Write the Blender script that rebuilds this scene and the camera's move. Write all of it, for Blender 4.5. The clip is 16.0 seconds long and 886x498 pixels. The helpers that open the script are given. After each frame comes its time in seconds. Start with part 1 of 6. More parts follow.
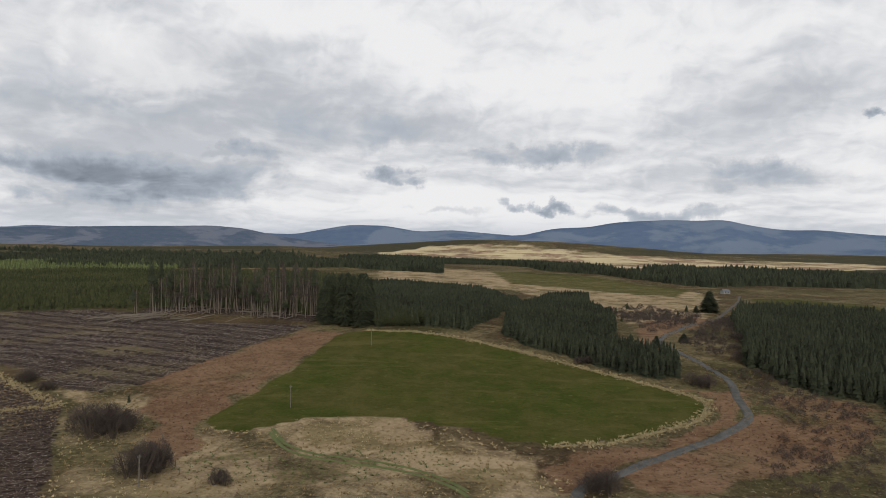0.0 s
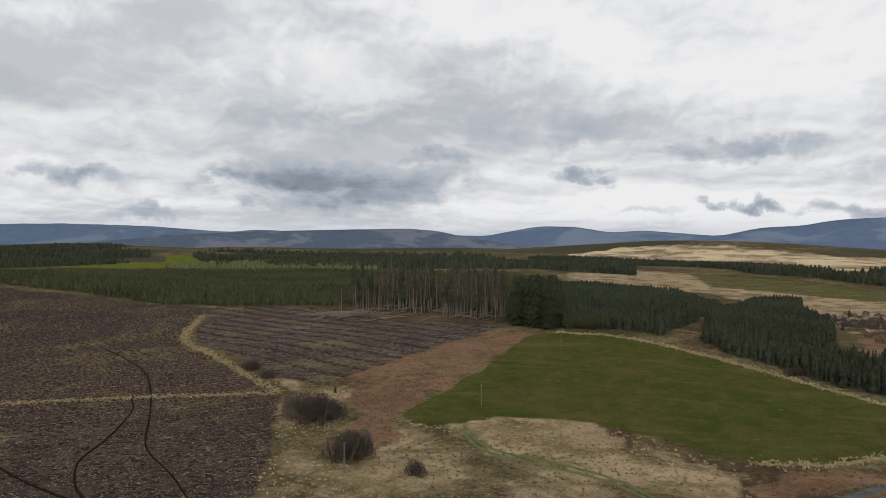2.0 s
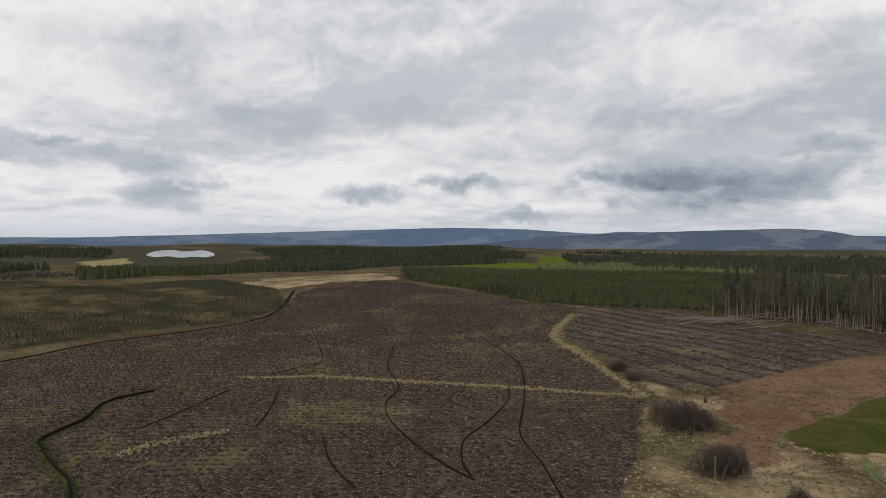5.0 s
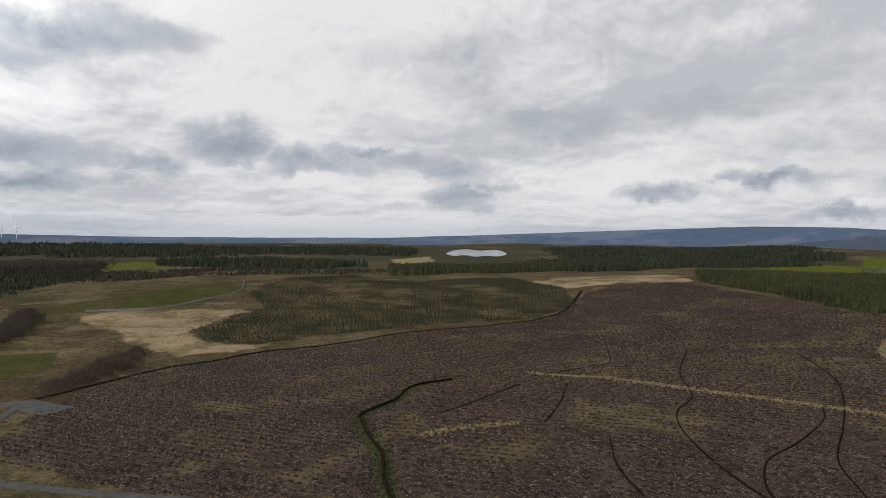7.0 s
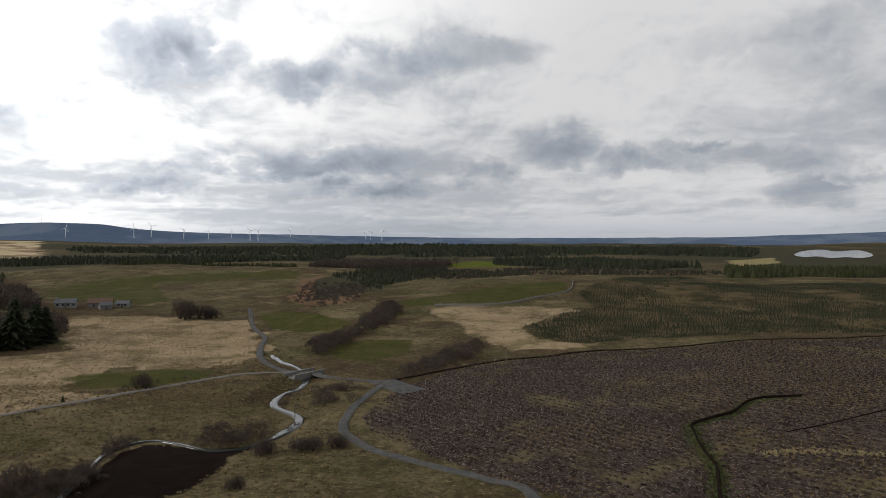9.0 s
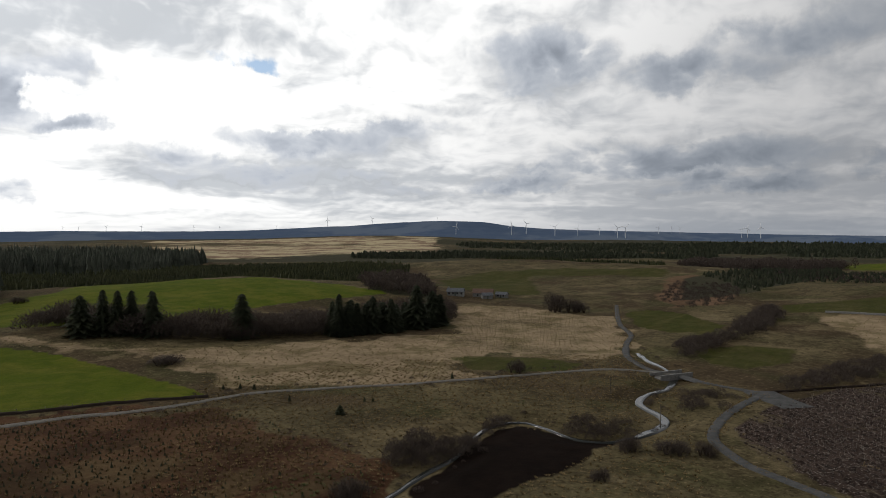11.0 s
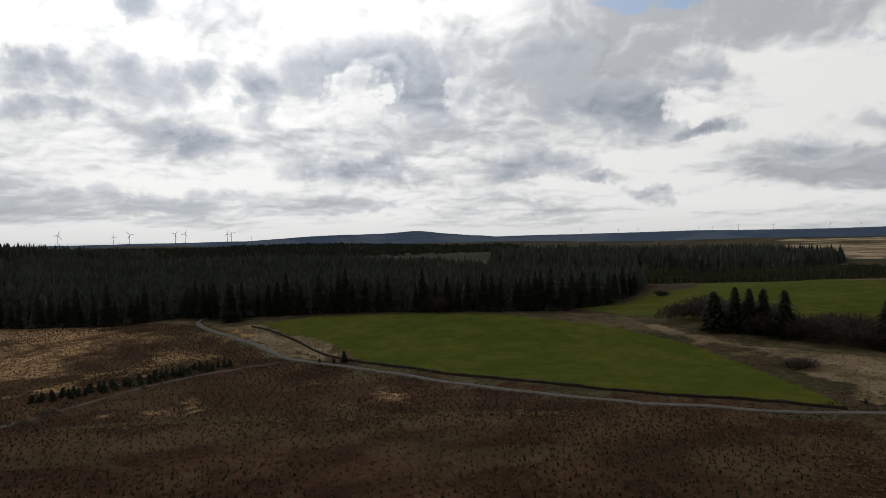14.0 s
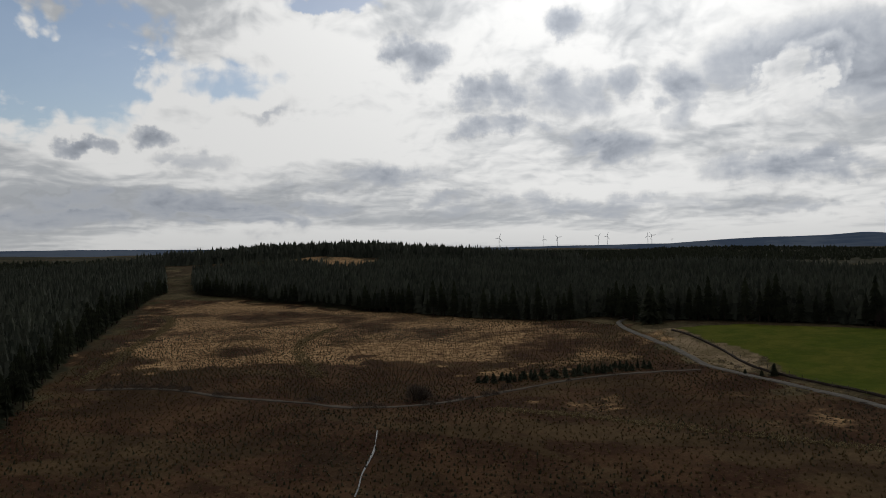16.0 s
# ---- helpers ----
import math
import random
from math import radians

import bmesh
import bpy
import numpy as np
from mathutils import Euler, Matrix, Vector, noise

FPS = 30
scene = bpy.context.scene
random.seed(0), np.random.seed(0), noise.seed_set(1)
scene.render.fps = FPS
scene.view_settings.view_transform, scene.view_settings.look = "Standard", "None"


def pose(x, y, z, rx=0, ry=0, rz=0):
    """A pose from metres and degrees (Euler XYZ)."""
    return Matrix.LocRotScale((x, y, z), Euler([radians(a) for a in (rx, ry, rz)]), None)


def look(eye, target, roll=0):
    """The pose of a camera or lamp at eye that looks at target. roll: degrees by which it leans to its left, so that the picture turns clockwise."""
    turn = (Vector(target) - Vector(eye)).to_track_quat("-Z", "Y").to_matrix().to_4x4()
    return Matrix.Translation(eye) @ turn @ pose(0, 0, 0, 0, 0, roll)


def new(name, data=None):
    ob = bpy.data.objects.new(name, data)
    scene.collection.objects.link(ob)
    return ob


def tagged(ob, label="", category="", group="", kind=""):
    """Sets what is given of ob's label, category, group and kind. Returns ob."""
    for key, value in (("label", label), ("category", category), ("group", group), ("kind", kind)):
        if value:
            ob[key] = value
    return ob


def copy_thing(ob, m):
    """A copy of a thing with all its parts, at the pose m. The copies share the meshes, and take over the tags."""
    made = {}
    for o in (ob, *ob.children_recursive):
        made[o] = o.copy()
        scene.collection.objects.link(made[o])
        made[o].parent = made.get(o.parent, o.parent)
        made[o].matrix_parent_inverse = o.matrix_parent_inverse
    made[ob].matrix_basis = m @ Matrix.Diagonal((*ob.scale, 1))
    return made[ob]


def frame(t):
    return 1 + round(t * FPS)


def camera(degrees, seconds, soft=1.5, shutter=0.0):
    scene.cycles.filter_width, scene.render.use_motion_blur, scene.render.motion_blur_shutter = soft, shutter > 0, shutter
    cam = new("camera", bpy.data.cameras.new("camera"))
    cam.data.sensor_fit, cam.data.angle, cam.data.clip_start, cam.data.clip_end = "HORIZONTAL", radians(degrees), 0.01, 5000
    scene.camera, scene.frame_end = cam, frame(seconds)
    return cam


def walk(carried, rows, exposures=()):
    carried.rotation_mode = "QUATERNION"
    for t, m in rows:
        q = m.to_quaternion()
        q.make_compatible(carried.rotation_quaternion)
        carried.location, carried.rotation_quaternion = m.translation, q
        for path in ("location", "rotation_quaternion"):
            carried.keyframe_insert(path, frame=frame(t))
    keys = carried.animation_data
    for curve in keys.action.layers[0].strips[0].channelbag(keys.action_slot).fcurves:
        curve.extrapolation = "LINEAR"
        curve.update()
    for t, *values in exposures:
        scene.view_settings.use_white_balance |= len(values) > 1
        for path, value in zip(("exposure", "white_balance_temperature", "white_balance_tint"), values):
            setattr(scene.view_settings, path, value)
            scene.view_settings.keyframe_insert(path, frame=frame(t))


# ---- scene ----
cam = camera(64.54, 16.0, soft=0.9)
PATH = [
    (0, 0, -0.56, -0.97),
    (0.5, 3.65, -0.6, -0.86),
    (1, 7.57, -0.62, -0.81),
    (1.5, 11.43, -0.64, -0.67),
    (2, 15.35, -0.65, -0.61),
    (2.5, 19.33, -0.63, -0.61),
    (3, 23.6, -0.63, -0.56),
    (3.5, 28.19, -0.64, -0.52),
    (4, 33.53, -0.7, -0.48),
    (4.2, 35.71, -0.71, -0.44),
    (6.3, 59.46, -0.89, -0.36),
    (6.5, 61.76, -0.9, -0.33),
    (7, 67.81, -0.91, -0.32),
    (7.5, 74.1, -0.95, -0.27),
    (8, 80.65, -0.96, -0.24),
    (8.5, 87.34, -0.96, -0.19),
    (8.7, 90.04, -0.95, -0.05),
    (10.8, 120.31, -1.14, -0.1),
    (11, 123.46, -1.17, -0.09),
    (11.5, 131.36, -1.22, -0.01),
    (12, 139.42, -1.22, 0.15),
    (12.5, 147.53, -1.18, 0.31),
    (13, 155.7, -1.18, 0.47),
    (13.5, 163.81, -1.13, 0.58),
    (14, 171.93, -1.01, 0.78),
    (14.5, 180.11, -0.88, 0.96),
    (15, 188.4, -0.7, 0.93),
    (15.5, 196.83, -0.5, 0.95),
    (16, 205.28, -0.38, 0.76),
]
EXPOSURES = [(0, 0), (6.5, -0.08), (8, -0.22), (8.5, -0.27), (11, -0.78), (12.5, -1.18), (14, -1.32), (16, -1.55)]
walk(cam, [(t, pose(0, 0, 40, 90 + p, r, y)) for t, y, p, r in PATH], EXPOSURES)

# ---- sky and sun ----
SUN_BEARING, SUN_HEIGHT = 190, 38
sun_dir = Vector((-math.sin(radians(SUN_BEARING)) * math.cos(radians(SUN_HEIGHT)), math.cos(radians(SUN_BEARING)) * math.cos(radians(SUN_HEIGHT)), math.sin(radians(SUN_HEIGHT))))
sun_data = bpy.data.lights.new("sun", "SUN")
sun_data.energy, sun_data.angle, sun_data.color = 1.15, radians(4), (1.0, 0.94, 0.85)
new("sun", sun_data).matrix_world = look(sun_dir * 100, (0, 0, 0))

# Clouds, the ones behind first: bearing, height above the horizon, half-width, half-height (degrees), tone against the deck, crispness.
CLOUDS_A = [(24.0, 4.4, 11.0, 1.9, 0.3, 0.8), (25.1, 10.5, 15.9, 4.4, 0.58, 0.1), (7.5, 8.8, 8.2, 1.7, 0.5, 0.5), (2.9, 5.2, 2.7, 0.8, 0.37, 0.9), (16.1, 6.4, 2.5, 0.6, 0.43, 0.9), (-7.8, 3.2, 1.6, 0.4, 0.43, 0.9), (-16.4, 2.7, 7.4, 0.6, 0.53, 0.6), (-23.9, 5.3, 5.6, 1.1, 0.55, 0.6), (-23.7, 11.0, 4.8, 2.5, 0.7, 0.3), (-7.4, 7.0, 6.4, 0.8, 0.5, 0.5), (-31.5, 9.7, 1.0, 0.4, 0.37, 0.9), (-0.7, 2.6, 4.2, 0.4, 0.65, 0.4), (-13.4, 12.3, 2.6, 2.2, 0.85, 0.3), (10.2, 13.3, 6.7, 1.8, 0.81, 0.2)]
CLOUDS_B = [(40.6, 4.8, 7.2, 1.3, 0.56, 0.4), (38.2, 6.9, 7.6, 2.0, 0.61, 0.4), (17.7, 12.6, 9.2, 2.8, 0.69, 0.2), (42.3, 6.2, 11.4, 1.7, 0.64, 0.4), (51.6, 3.7, 4.1, 0.8, 0.62, 0.6), (65.6, 3.8, 4.0, 1.9, 0.53, 0.6), (11.6, 8.8, 6.3, 2.3, 0.53, 0.3), (48.6, 9.4, 8.8, 1.7, 0.72, 0.3), (59.7, 8.2, 6.9, 1.3, 0.76, 0.3), (84.5, 6.7, 4.9, 2.2, 0.51, 0.7), (90.9, 4.7, 2.8, 1.1, 0.5, 0.7), (69.1, 5.6, 4.2, 1.2, 0.55, 0.8), (77.3, 5.9, 4.5, 1.4, 0.53, 0.7), (74.0, 7.1, 1.4, 0.6, 0.53, 0.9)]
CLOUDS_C = [(94.8, 14.1, 7.0, 2.0, 0.59, 0.3), (58.4, 8.8, 5.2, 1.6, 0.69, 0.5), (39.7, 7.3, 6.1, 1.5, 0.61, 0.4), (43.7, 4.6, 4.8, 0.7, 0.48, 0.6), (51.4, 3.6, 3.2, 0.7, 0.55, 0.6), (38.2, 1.9, 4.2, 0.8, 0.43, 0.2), (73.5, 14.0, 10.1, 1.4, 0.7, 0.2), (63.4, 4.6, 3.2, 0.6, 0.61, 0.7), (115.9, 13.3, 5.7, 3.4, 0.35, 0.8), (103.6, 12.2, 5.3, 1.8, 0.43, 0.6), (93.9, 14.5, 5.7, 1.8, 0.49, 0.5), (104.9, 5.7, 10.5, 2.2, 0.4, 0.7), (115.8, 4.5, 3.0, 1.0, 0.41, 0.7)]
CLOUDS_D = [(66.8, 13.1, 10.5, 3.2, 0.65, 0.2), (102.4, 4.0, 7.7, 0.9, 0.41, 0.6), (91.2, 4.8, 2.8, 1.0, 0.52, 0.8), (152.9, 10.5, 4.4, 2.9, 0.41, 0.7), (130.1, 7.3, 10.0, 1.7, 0.51, 0.4), (145.1, 4.9, 3.8, 1.3, 0.48, 0.6), (95.8, 14.1, 5.4, 1.7, 0.44, 0.5), (92.5, 4.9, 1.9, 1.1, 0.47, 0.7), (116.3, 4.1, 5.0, 0.7, 0.44, 0.6), (130.1, 9.5, 6.4, 0.9, 0.59, 0.6), (154.4, 3.0, 2.0, 0.9, 0.48, 0.6), (135.4, 4.7, 2.6, 0.8, 0.52, 0.6), (127.3, 3.5, 6.0, 0.6, 0.61, 0.5)]
CLOUDS_E = [(175.7, 12.1, 7.9, 3.7, 0.38, 0.9), (162.7, 13.2, 4.3, 2.7, 0.45, 0.9), (157.3, 9.8, 8.5, 2.4, 0.42, 0.8), (185.5, 10.5, 2.1, 1.8, 0.45, 0.8), (151.3, 7.9, 2.4, 0.7, 0.4, 0.9), (179.7, 5.5, 4.8, 1.3, 0.52, 0.7), (165.5, 5.2, 5.2, 1.3, 0.48, 0.7), (145.4, 5.7, 4.2, 1.3, 0.56, 0.6), (132.4, 7.6, 9.3, 1.2, 0.45, 0.6), (137.2, 5.2, 5.8, 0.8, 0.47, 0.6), (159.6, 4.4, 2.8, 0.6, 0.53, 0.6), (129.0, 4.7, 3.3, 0.6, 0.54, 0.6), (177.0, 2.4, 8.8, 0.5, 0.56, 0.4), (155.0, 3.2, 2.3, 0.6, 0.56, 0.7)]
CLOUDS_F = [(207.1, 15.0, 2.8, 1.7, 0.36, 0.8), (219.5, 11.2, 2.7, 1.2, 0.44, 0.6), (228.3, 8.0, 2.0, 0.8, 0.4, 0.8), (232.7, 7.4, 1.7, 0.7, 0.41, 0.8), (201.3, 11.6, 2.4, 1.4, 0.38, 0.8), (200.3, 9.3, 2.8, 0.9, 0.36, 0.8), (195.4, 12.0, 3.4, 1.8, 0.48, 0.7), (195.0, 17.0, 2.5, 1.2, 0.47, 0.6), (192.8, 7.5, 5.2, 1.6, 0.31, 0.9), (190.6, 12.4, 2.2, 1.6, 0.41, 0.8), (177.5, 11.8, 2.2, 2.0, 0.33, 0.9), (185.5, 11.2, 2.1, 2.0, 0.38, 0.8), (178.2, 5.6, 5.7, 1.0, 0.4, 0.7), (210.1, 5.7, 6.2, 1.1, 0.51, 0.6)]
CLOUDS_G = [(226.6, 2.5, 16.8, 1.4, 0.34, 0.3), (195.4, 2.8, 15.7, 0.9, 0.5, 0.3), (234.1, 3.7, 4.2, 0.9, 0.51, 0.6), (215.5, 4.7, 3.6, 0.8, 0.56, 0.6), (204.5, 4.0, 4.2, 0.6, 0.56, 0.6), (181.5, 2.6, 6.2, 0.6, 0.53, 0.5), (225.4, 6.2, 3.7, 0.9, 0.6, 0.6)]
WHITE_PUFFS = [(178.9, 10.9, 2.3, 1.3, 0.9, 0.9), (151.3, 9.8, 2.8, 1.2, 1.04, 0.9), (150.4, 9.8, 2.0, 1.0, 1.02, 0.9), (131.9, 11.0, 8.6, 1.6, 1.04, 0.8), (134.4, 9.3, 8.0, 0.9, 0.93, 0.7), (169.8, 11.7, 1.5, 2.0, 0.59, 0.9), (178.7, 10.9, 2.2, 1.9, 0.74, 0.9), (232.3, 11.1, 4.4, 0.7, 0.95, 0.8), (230.1, 14.1, 0.8, 0.5, 0.95, 0.9), (220.7, 12.4, 4.3, 1.8, 0.95, 0.8), (95.7, 8.4, 1.8, 0.9, 0.99, 0.6), (144.1, 13.5, 2.2, 1.8, 1.02, 0.7)]
BLUE_GAPS = [(233.7, 13.6, 8.9, 4.9, 1), (213.7, 18.9, 5.0, 0.8, 0.7), (138.0, 13.4, 3.5, 0.9, 0.5), (155.0, 17.9, 5.1, 0.8, 0.7), (137.9, 13.3, 3.6, 0.7, 0.6), (225.3, 12.9, 8.1, 1.7, 0.5)]


class Nodes:
    """A short hand for building node trees."""

    def __init__(self, tree):
        self.tree, self.nodes, self.links = tree, tree.nodes, tree.links
        self.nodes.clear()

    def put(self, socket, value):
        if isinstance(value, bpy.types.NodeSocket):
            self.links.new(value, socket)
        elif value is not None:
            if hasattr(socket.default_value, "__len__") and not hasattr(value, "__len__"):
                value = (value,) * len(socket.default_value)
            if hasattr(value, "__len__") and len(socket.default_value) == 4 and len(value) == 3:
                value = (*value, 1)
            socket.default_value = value

    def math(self, op, a, b=None, c=None):
        n = self.nodes.new("ShaderNodeMath")
        n.operation = op
        for s, v in zip(n.inputs, (a, b, c)):
            self.put(s, v)
        return n.outputs[0]

    def vec(self, op, a, b=None, out=0):
        n = self.nodes.new("ShaderNodeVectorMath")
        n.operation = op
        self.put(n.inputs[0], a)
        if b is not None:
            self.put(n.inputs[3] if op == "SCALE" else n.inputs[1], b)
        return n.outputs[out]

    def noise(self, vector, scale, detail=4, rough=0.55, distort=0, colour=False, flat=False):
        n = self.nodes.new("ShaderNodeTexNoise")
        n.noise_dimensions = "2D" if flat else "3D"
        self.put(n.inputs["Vector"], vector)
        n.inputs["Scale"].default_value, n.inputs["Detail"].default_value = scale, detail
        n.inputs["Roughness"].default_value, n.inputs["Distortion"].default_value = rough, distort
        return n.outputs["Color"] if colour else n.outputs["Fac"]

    def span(self, value, a, b, c=0.0, d=1.0, smooth=True):
        n = self.nodes.new("ShaderNodeMapRange")
        n.interpolation_type = "SMOOTHSTEP" if smooth else "LINEAR"
        for s, v in zip(n.inputs, (value, a, b, c, d)):
            self.put(s, v)
        return n.outputs[0]

    def mix(self, fac, a, b, kind="MIX"):
        n = self.nodes.new("ShaderNodeMix")
        n.data_type, n.blend_type = "RGBA", kind
        self.put(n.inputs[0], fac), self.put(n.inputs[6], a), self.put(n.inputs[7], b)
        return n.outputs[2]

    def mapping(self, vector, loc=(0, 0, 0), scale=(1, 1, 1), rot=(0, 0, 0)):
        n = self.nodes.new("ShaderNodeMapping")
        self.put(n.inputs[0], vector)
        n.inputs["Location"].default_value, n.inputs["Scale"].default_value, n.inputs["Rotation"].default_value = loc, scale, rot
        return n.outputs[0]


world = bpy.data.worlds.new("world")
scene.world = world
world.use_nodes = True
w = Nodes(world.node_tree)
coord = w.nodes.new("ShaderNodeTexCoord")
ray = w.vec("NORMALIZE", coord.outputs["Generated"])
split = w.nodes.new("ShaderNodeSeparateXYZ")
w.put(split.inputs[0], ray)
turned = w.mapping(ray, rot=(0, 0, radians(-100)))
split_t = w.nodes.new("ShaderNodeSeparateXYZ")
w.put(split_t.inputs[0], turned)
bearing = w.math("MULTIPLY", w.math("ARCTAN2", w.math("MULTIPLY", split_t.outputs[0], -1), split_t.outputs[1]), 57.2958)
lift = w.math("MULTIPLY", w.math("ARCSINE", split.outputs[2]), 57.2958)
# Cloud masses, laid out by bearing and height; each is lit from above.
plane = w.nodes.new("ShaderNodeCombineXYZ")
w.put(plane.inputs[0], bearing), w.put(plane.inputs[1], lift)
drift = w.noise(plane.outputs[0], 0.11, 2, 0.55, 0, colour=True, flat=True)
curl = w.noise(plane.outputs[0], 0.55, 4, 0.6, 0, colour=True, flat=True)
plane_w = w.vec("ADD", plane.outputs[0], w.vec("MULTIPLY", w.vec("SUBTRACT", drift, (0.5, 0.5, 0.5)), (7, 3, 0)))
plane_w = w.vec("ADD", plane_w, w.vec("MULTIPLY", w.vec("SUBTRACT", curl, (0.5, 0.5, 0.5)), (2.8, 1.7, 0)))


def patches(rows, inner=0.25, outer=1.25):
    """Soft-edged masses: 0 outside, each one's strength at its heart."""
    total = None
    for a, e, wide, tall, strength in rows:
        d = w.vec("LENGTH", w.mapping(plane_w, loc=(-(a - 100) / wide, -e / tall, 0), scale=(1 / wide, 1 / tall, 0)), out=1)
        s = w.span(d, inner, outer, strength, 0.0)
        total = s if total is None else w.math("MAXIMUM", total, s)
    return total


def puffs(spot, scale, detail):
    """Rounded, cauliflower-like billows."""
    n = w.nodes.new("ShaderNodeTexVoronoi")
    n.voronoi_dimensions, n.feature, n.normalize = "2D", "F1", True
    w.put(n.inputs["Vector"], spot)
    n.inputs["Scale"].default_value, n.inputs["Detail"].default_value, n.inputs["Roughness"].default_value = scale, detail, 0.55
    return w.math("SUBTRACT", 1.0, n.outputs["Distance"])


facing = w.vec("DOT_PRODUCT", ray, sun_dir, out=1)
toward = w.math("MAXIMUM", facing, 0.0)
glow = w.math("POWER", toward, 9.0)
side = w.span(facing, -0.12, 0.6)
# Clouds lie flatter and closer together towards the horizon.
deep = w.nodes.new("ShaderNodeCombineXYZ")
w.put(deep.inputs[0], bearing)
w.put(deep.inputs[1], w.math("MULTIPLY", w.math("LOGARITHM", w.math("ADD", w.math("MAXIMUM", lift, -2.0), 5.0), 2.71828), 24.0))
wisp = w.noise(deep.outputs[0], 0.13, 3, 0.5, 0, colour=True, flat=True)
spot = w.vec("ADD", deep.outputs[0], w.vec("MULTIPLY", w.vec("SUBTRACT", wisp, (0.5, 0.5, 0.5)), (4.5, 3.5, 0)))


def billow(at):
    return w.math("ADD", w.math("MULTIPLY", w.noise(at, 0.16, 5, 0.55, 0, flat=True), 0.8), w.math("MULTIPLY", puffs(at, 0.34, 2.0), 0.6))


mass = billow(spot)
slope = w.math("SUBTRACT", mass, billow(w.vec("ADD", spot, (0.3, 0.8, 0))))
# The pale deck behind, in broad folds and long thin streaks.
folds = w.noise(w.mapping(spot, loc=(40, 9, 0), scale=(0.6, 1.3, 1)), 0.06, 6, 0.58, 0, flat=True)
grey = w.span(w.math("ADD", folds, w.math("MULTIPLY", slope, -0.3)), w.span(side, 0, 1, 0.38, 0.43), w.span(side, 0, 1, 0.68, 0.66))
cloud = w.mix(grey, w.mix(side, (0.85, 0.85, 0.86), (1.0, 1.0, 0.99)), w.mix(side, (0.54, 0.565, 0.605), (0.52, 0.545, 0.575)))
# Single clouds before it, each laid over those behind: bright ragged rims, grey hearts.
erode = w.span(mass, 0.98, 0.62, 0.0, 0.95, smooth=False)
join_p, split_p = w.nodes.new("ShaderNodeCombineXYZ"), w.nodes.new("ShaderNodeSeparateXYZ")
w.put(split_p.inputs[0], plane_w)
w.put(join_p.inputs[0], split_p.outputs[0]), w.put(join_p.inputs[1], split_p.outputs[1]), w.put(join_p.inputs[2], erode)
tone, spread = None, join_p.outputs[0]
for i, (a, e, wide, tall, dark, crisp) in enumerate(CLOUDS_A + CLOUDS_B + CLOUDS_C + CLOUDS_D + CLOUDS_G + CLOUDS_E + CLOUDS_F + WHITE_PUFFS):
    wide, tall, dark = wide * 1.16, tall * 1.16, dark + (0.16 if crisp < 0.45 else 0.04)
    if i % 6 == 5:
        # Each layer leans on the one before by a hair, so that they are worked out in turn.
        spread = w.vec("ADD", spread, w.vec("SCALE", (1e-7, 0, 0), tone))
    d = w.vec("LENGTH", w.mapping(spread, loc=(-(a - 100) / wide, -(e + tall * 0.05) / tall, 0), scale=(1 / wide, 1 / tall, 1)), out=1)
    cover = w.span(d, 1.18, 0.5 + 0.36 * crisp, 0.0, 1.0)
    heart = w.span(d, 0.25, 1.15, dark, min(1.0, dark + 0.3) if dark > 0.8 else 0.6 + 0.45 * dark)
    k = w.nodes.new("ShaderNodeMix")
    w.put(k.inputs[0], cover), w.put(k.inputs[2], 1.0 if tone is None else tone), w.put(k.inputs[3], heart)
    tone = k.outputs[0]
tone = w.math("ADD", tone, w.math("MULTIPLY", w.math("MULTIPLY", slope, w.span(side, 0, 1, 0.45, 0.65)), w.span(tone, 1.0, 0.6)))
tone = w.math("MAXIMUM", tone, 0.22)
cloud = w.mix(w.span(tone, 0.95, 0.5, 0.0, 1.0), cloud, w.mix(side, (0.76, 0.78, 0.81), (0.93, 0.94, 0.95)))
cloud = w.mix(1.0, cloud, w.mix(w.span(tone, 1.0, 0.3), (1, 1, 1), w.mix(side, (0.90, 1.0, 1.14), (0.91, 0.985, 1.12))), "MULTIPLY")
cloud = w.vec("SCALE", cloud, tone)
haze = w.span(lift, 0.0, 2.6, w.span(side, 0, 1, 0.55, 0.35), 0.0)
cloud = w.mix(haze, cloud, w.mix(side, (0.40, 0.45, 0.53), (0.62, 0.625, 0.62)))
gain = w.math("ADD", w.math("MULTIPLY", glow, 2.0), w.math("ADD", 1.0, w.math("MULTIPLY", side, 0.92)))
# The unseen sky overhead is dimmed, to lower the light on the ground.
gain = w.math("MULTIPLY", gain, w.span(lift, 20, 50, 1.0, 0.4))
cloud = w.vec("SCALE", cloud, gain)
sky = w.nodes.new("ShaderNodeTexSky")
sky.sky_type, sky.sun_disc = "NISHITA", False
sky.sun_elevation, sky.sun_rotation = radians(SUN_HEIGHT), radians(360 - SUN_BEARING)
deck_bg, sky_bg, both = w.nodes.new("ShaderNodeBackground"), w.nodes.new("ShaderNodeBackground"), w.nodes.new("ShaderNodeMixShader")
w.put(deck_bg.inputs[0], cloud), w.put(sky_bg.inputs[0], sky.outputs[0])
sky_bg.inputs[1].default_value = 0.21
gap = w.math("MULTIPLY", patches(BLUE_GAPS, 0.1, 1.7), w.math("ADD", 1.0, w.math("MULTIPLY", w.math("SUBTRACT", 0.82, mass), 3.0)))
w.put(both.inputs[0], w.math("MULTIPLY", w.span(gap, 0.26, 0.6, 0.0, 0.95), w.span(tone, 0.9, 1.0)))
w.links.new(deck_bg.outputs[0], both.inputs[1]), w.links.new(sky_bg.outputs[0], both.inputs[2])
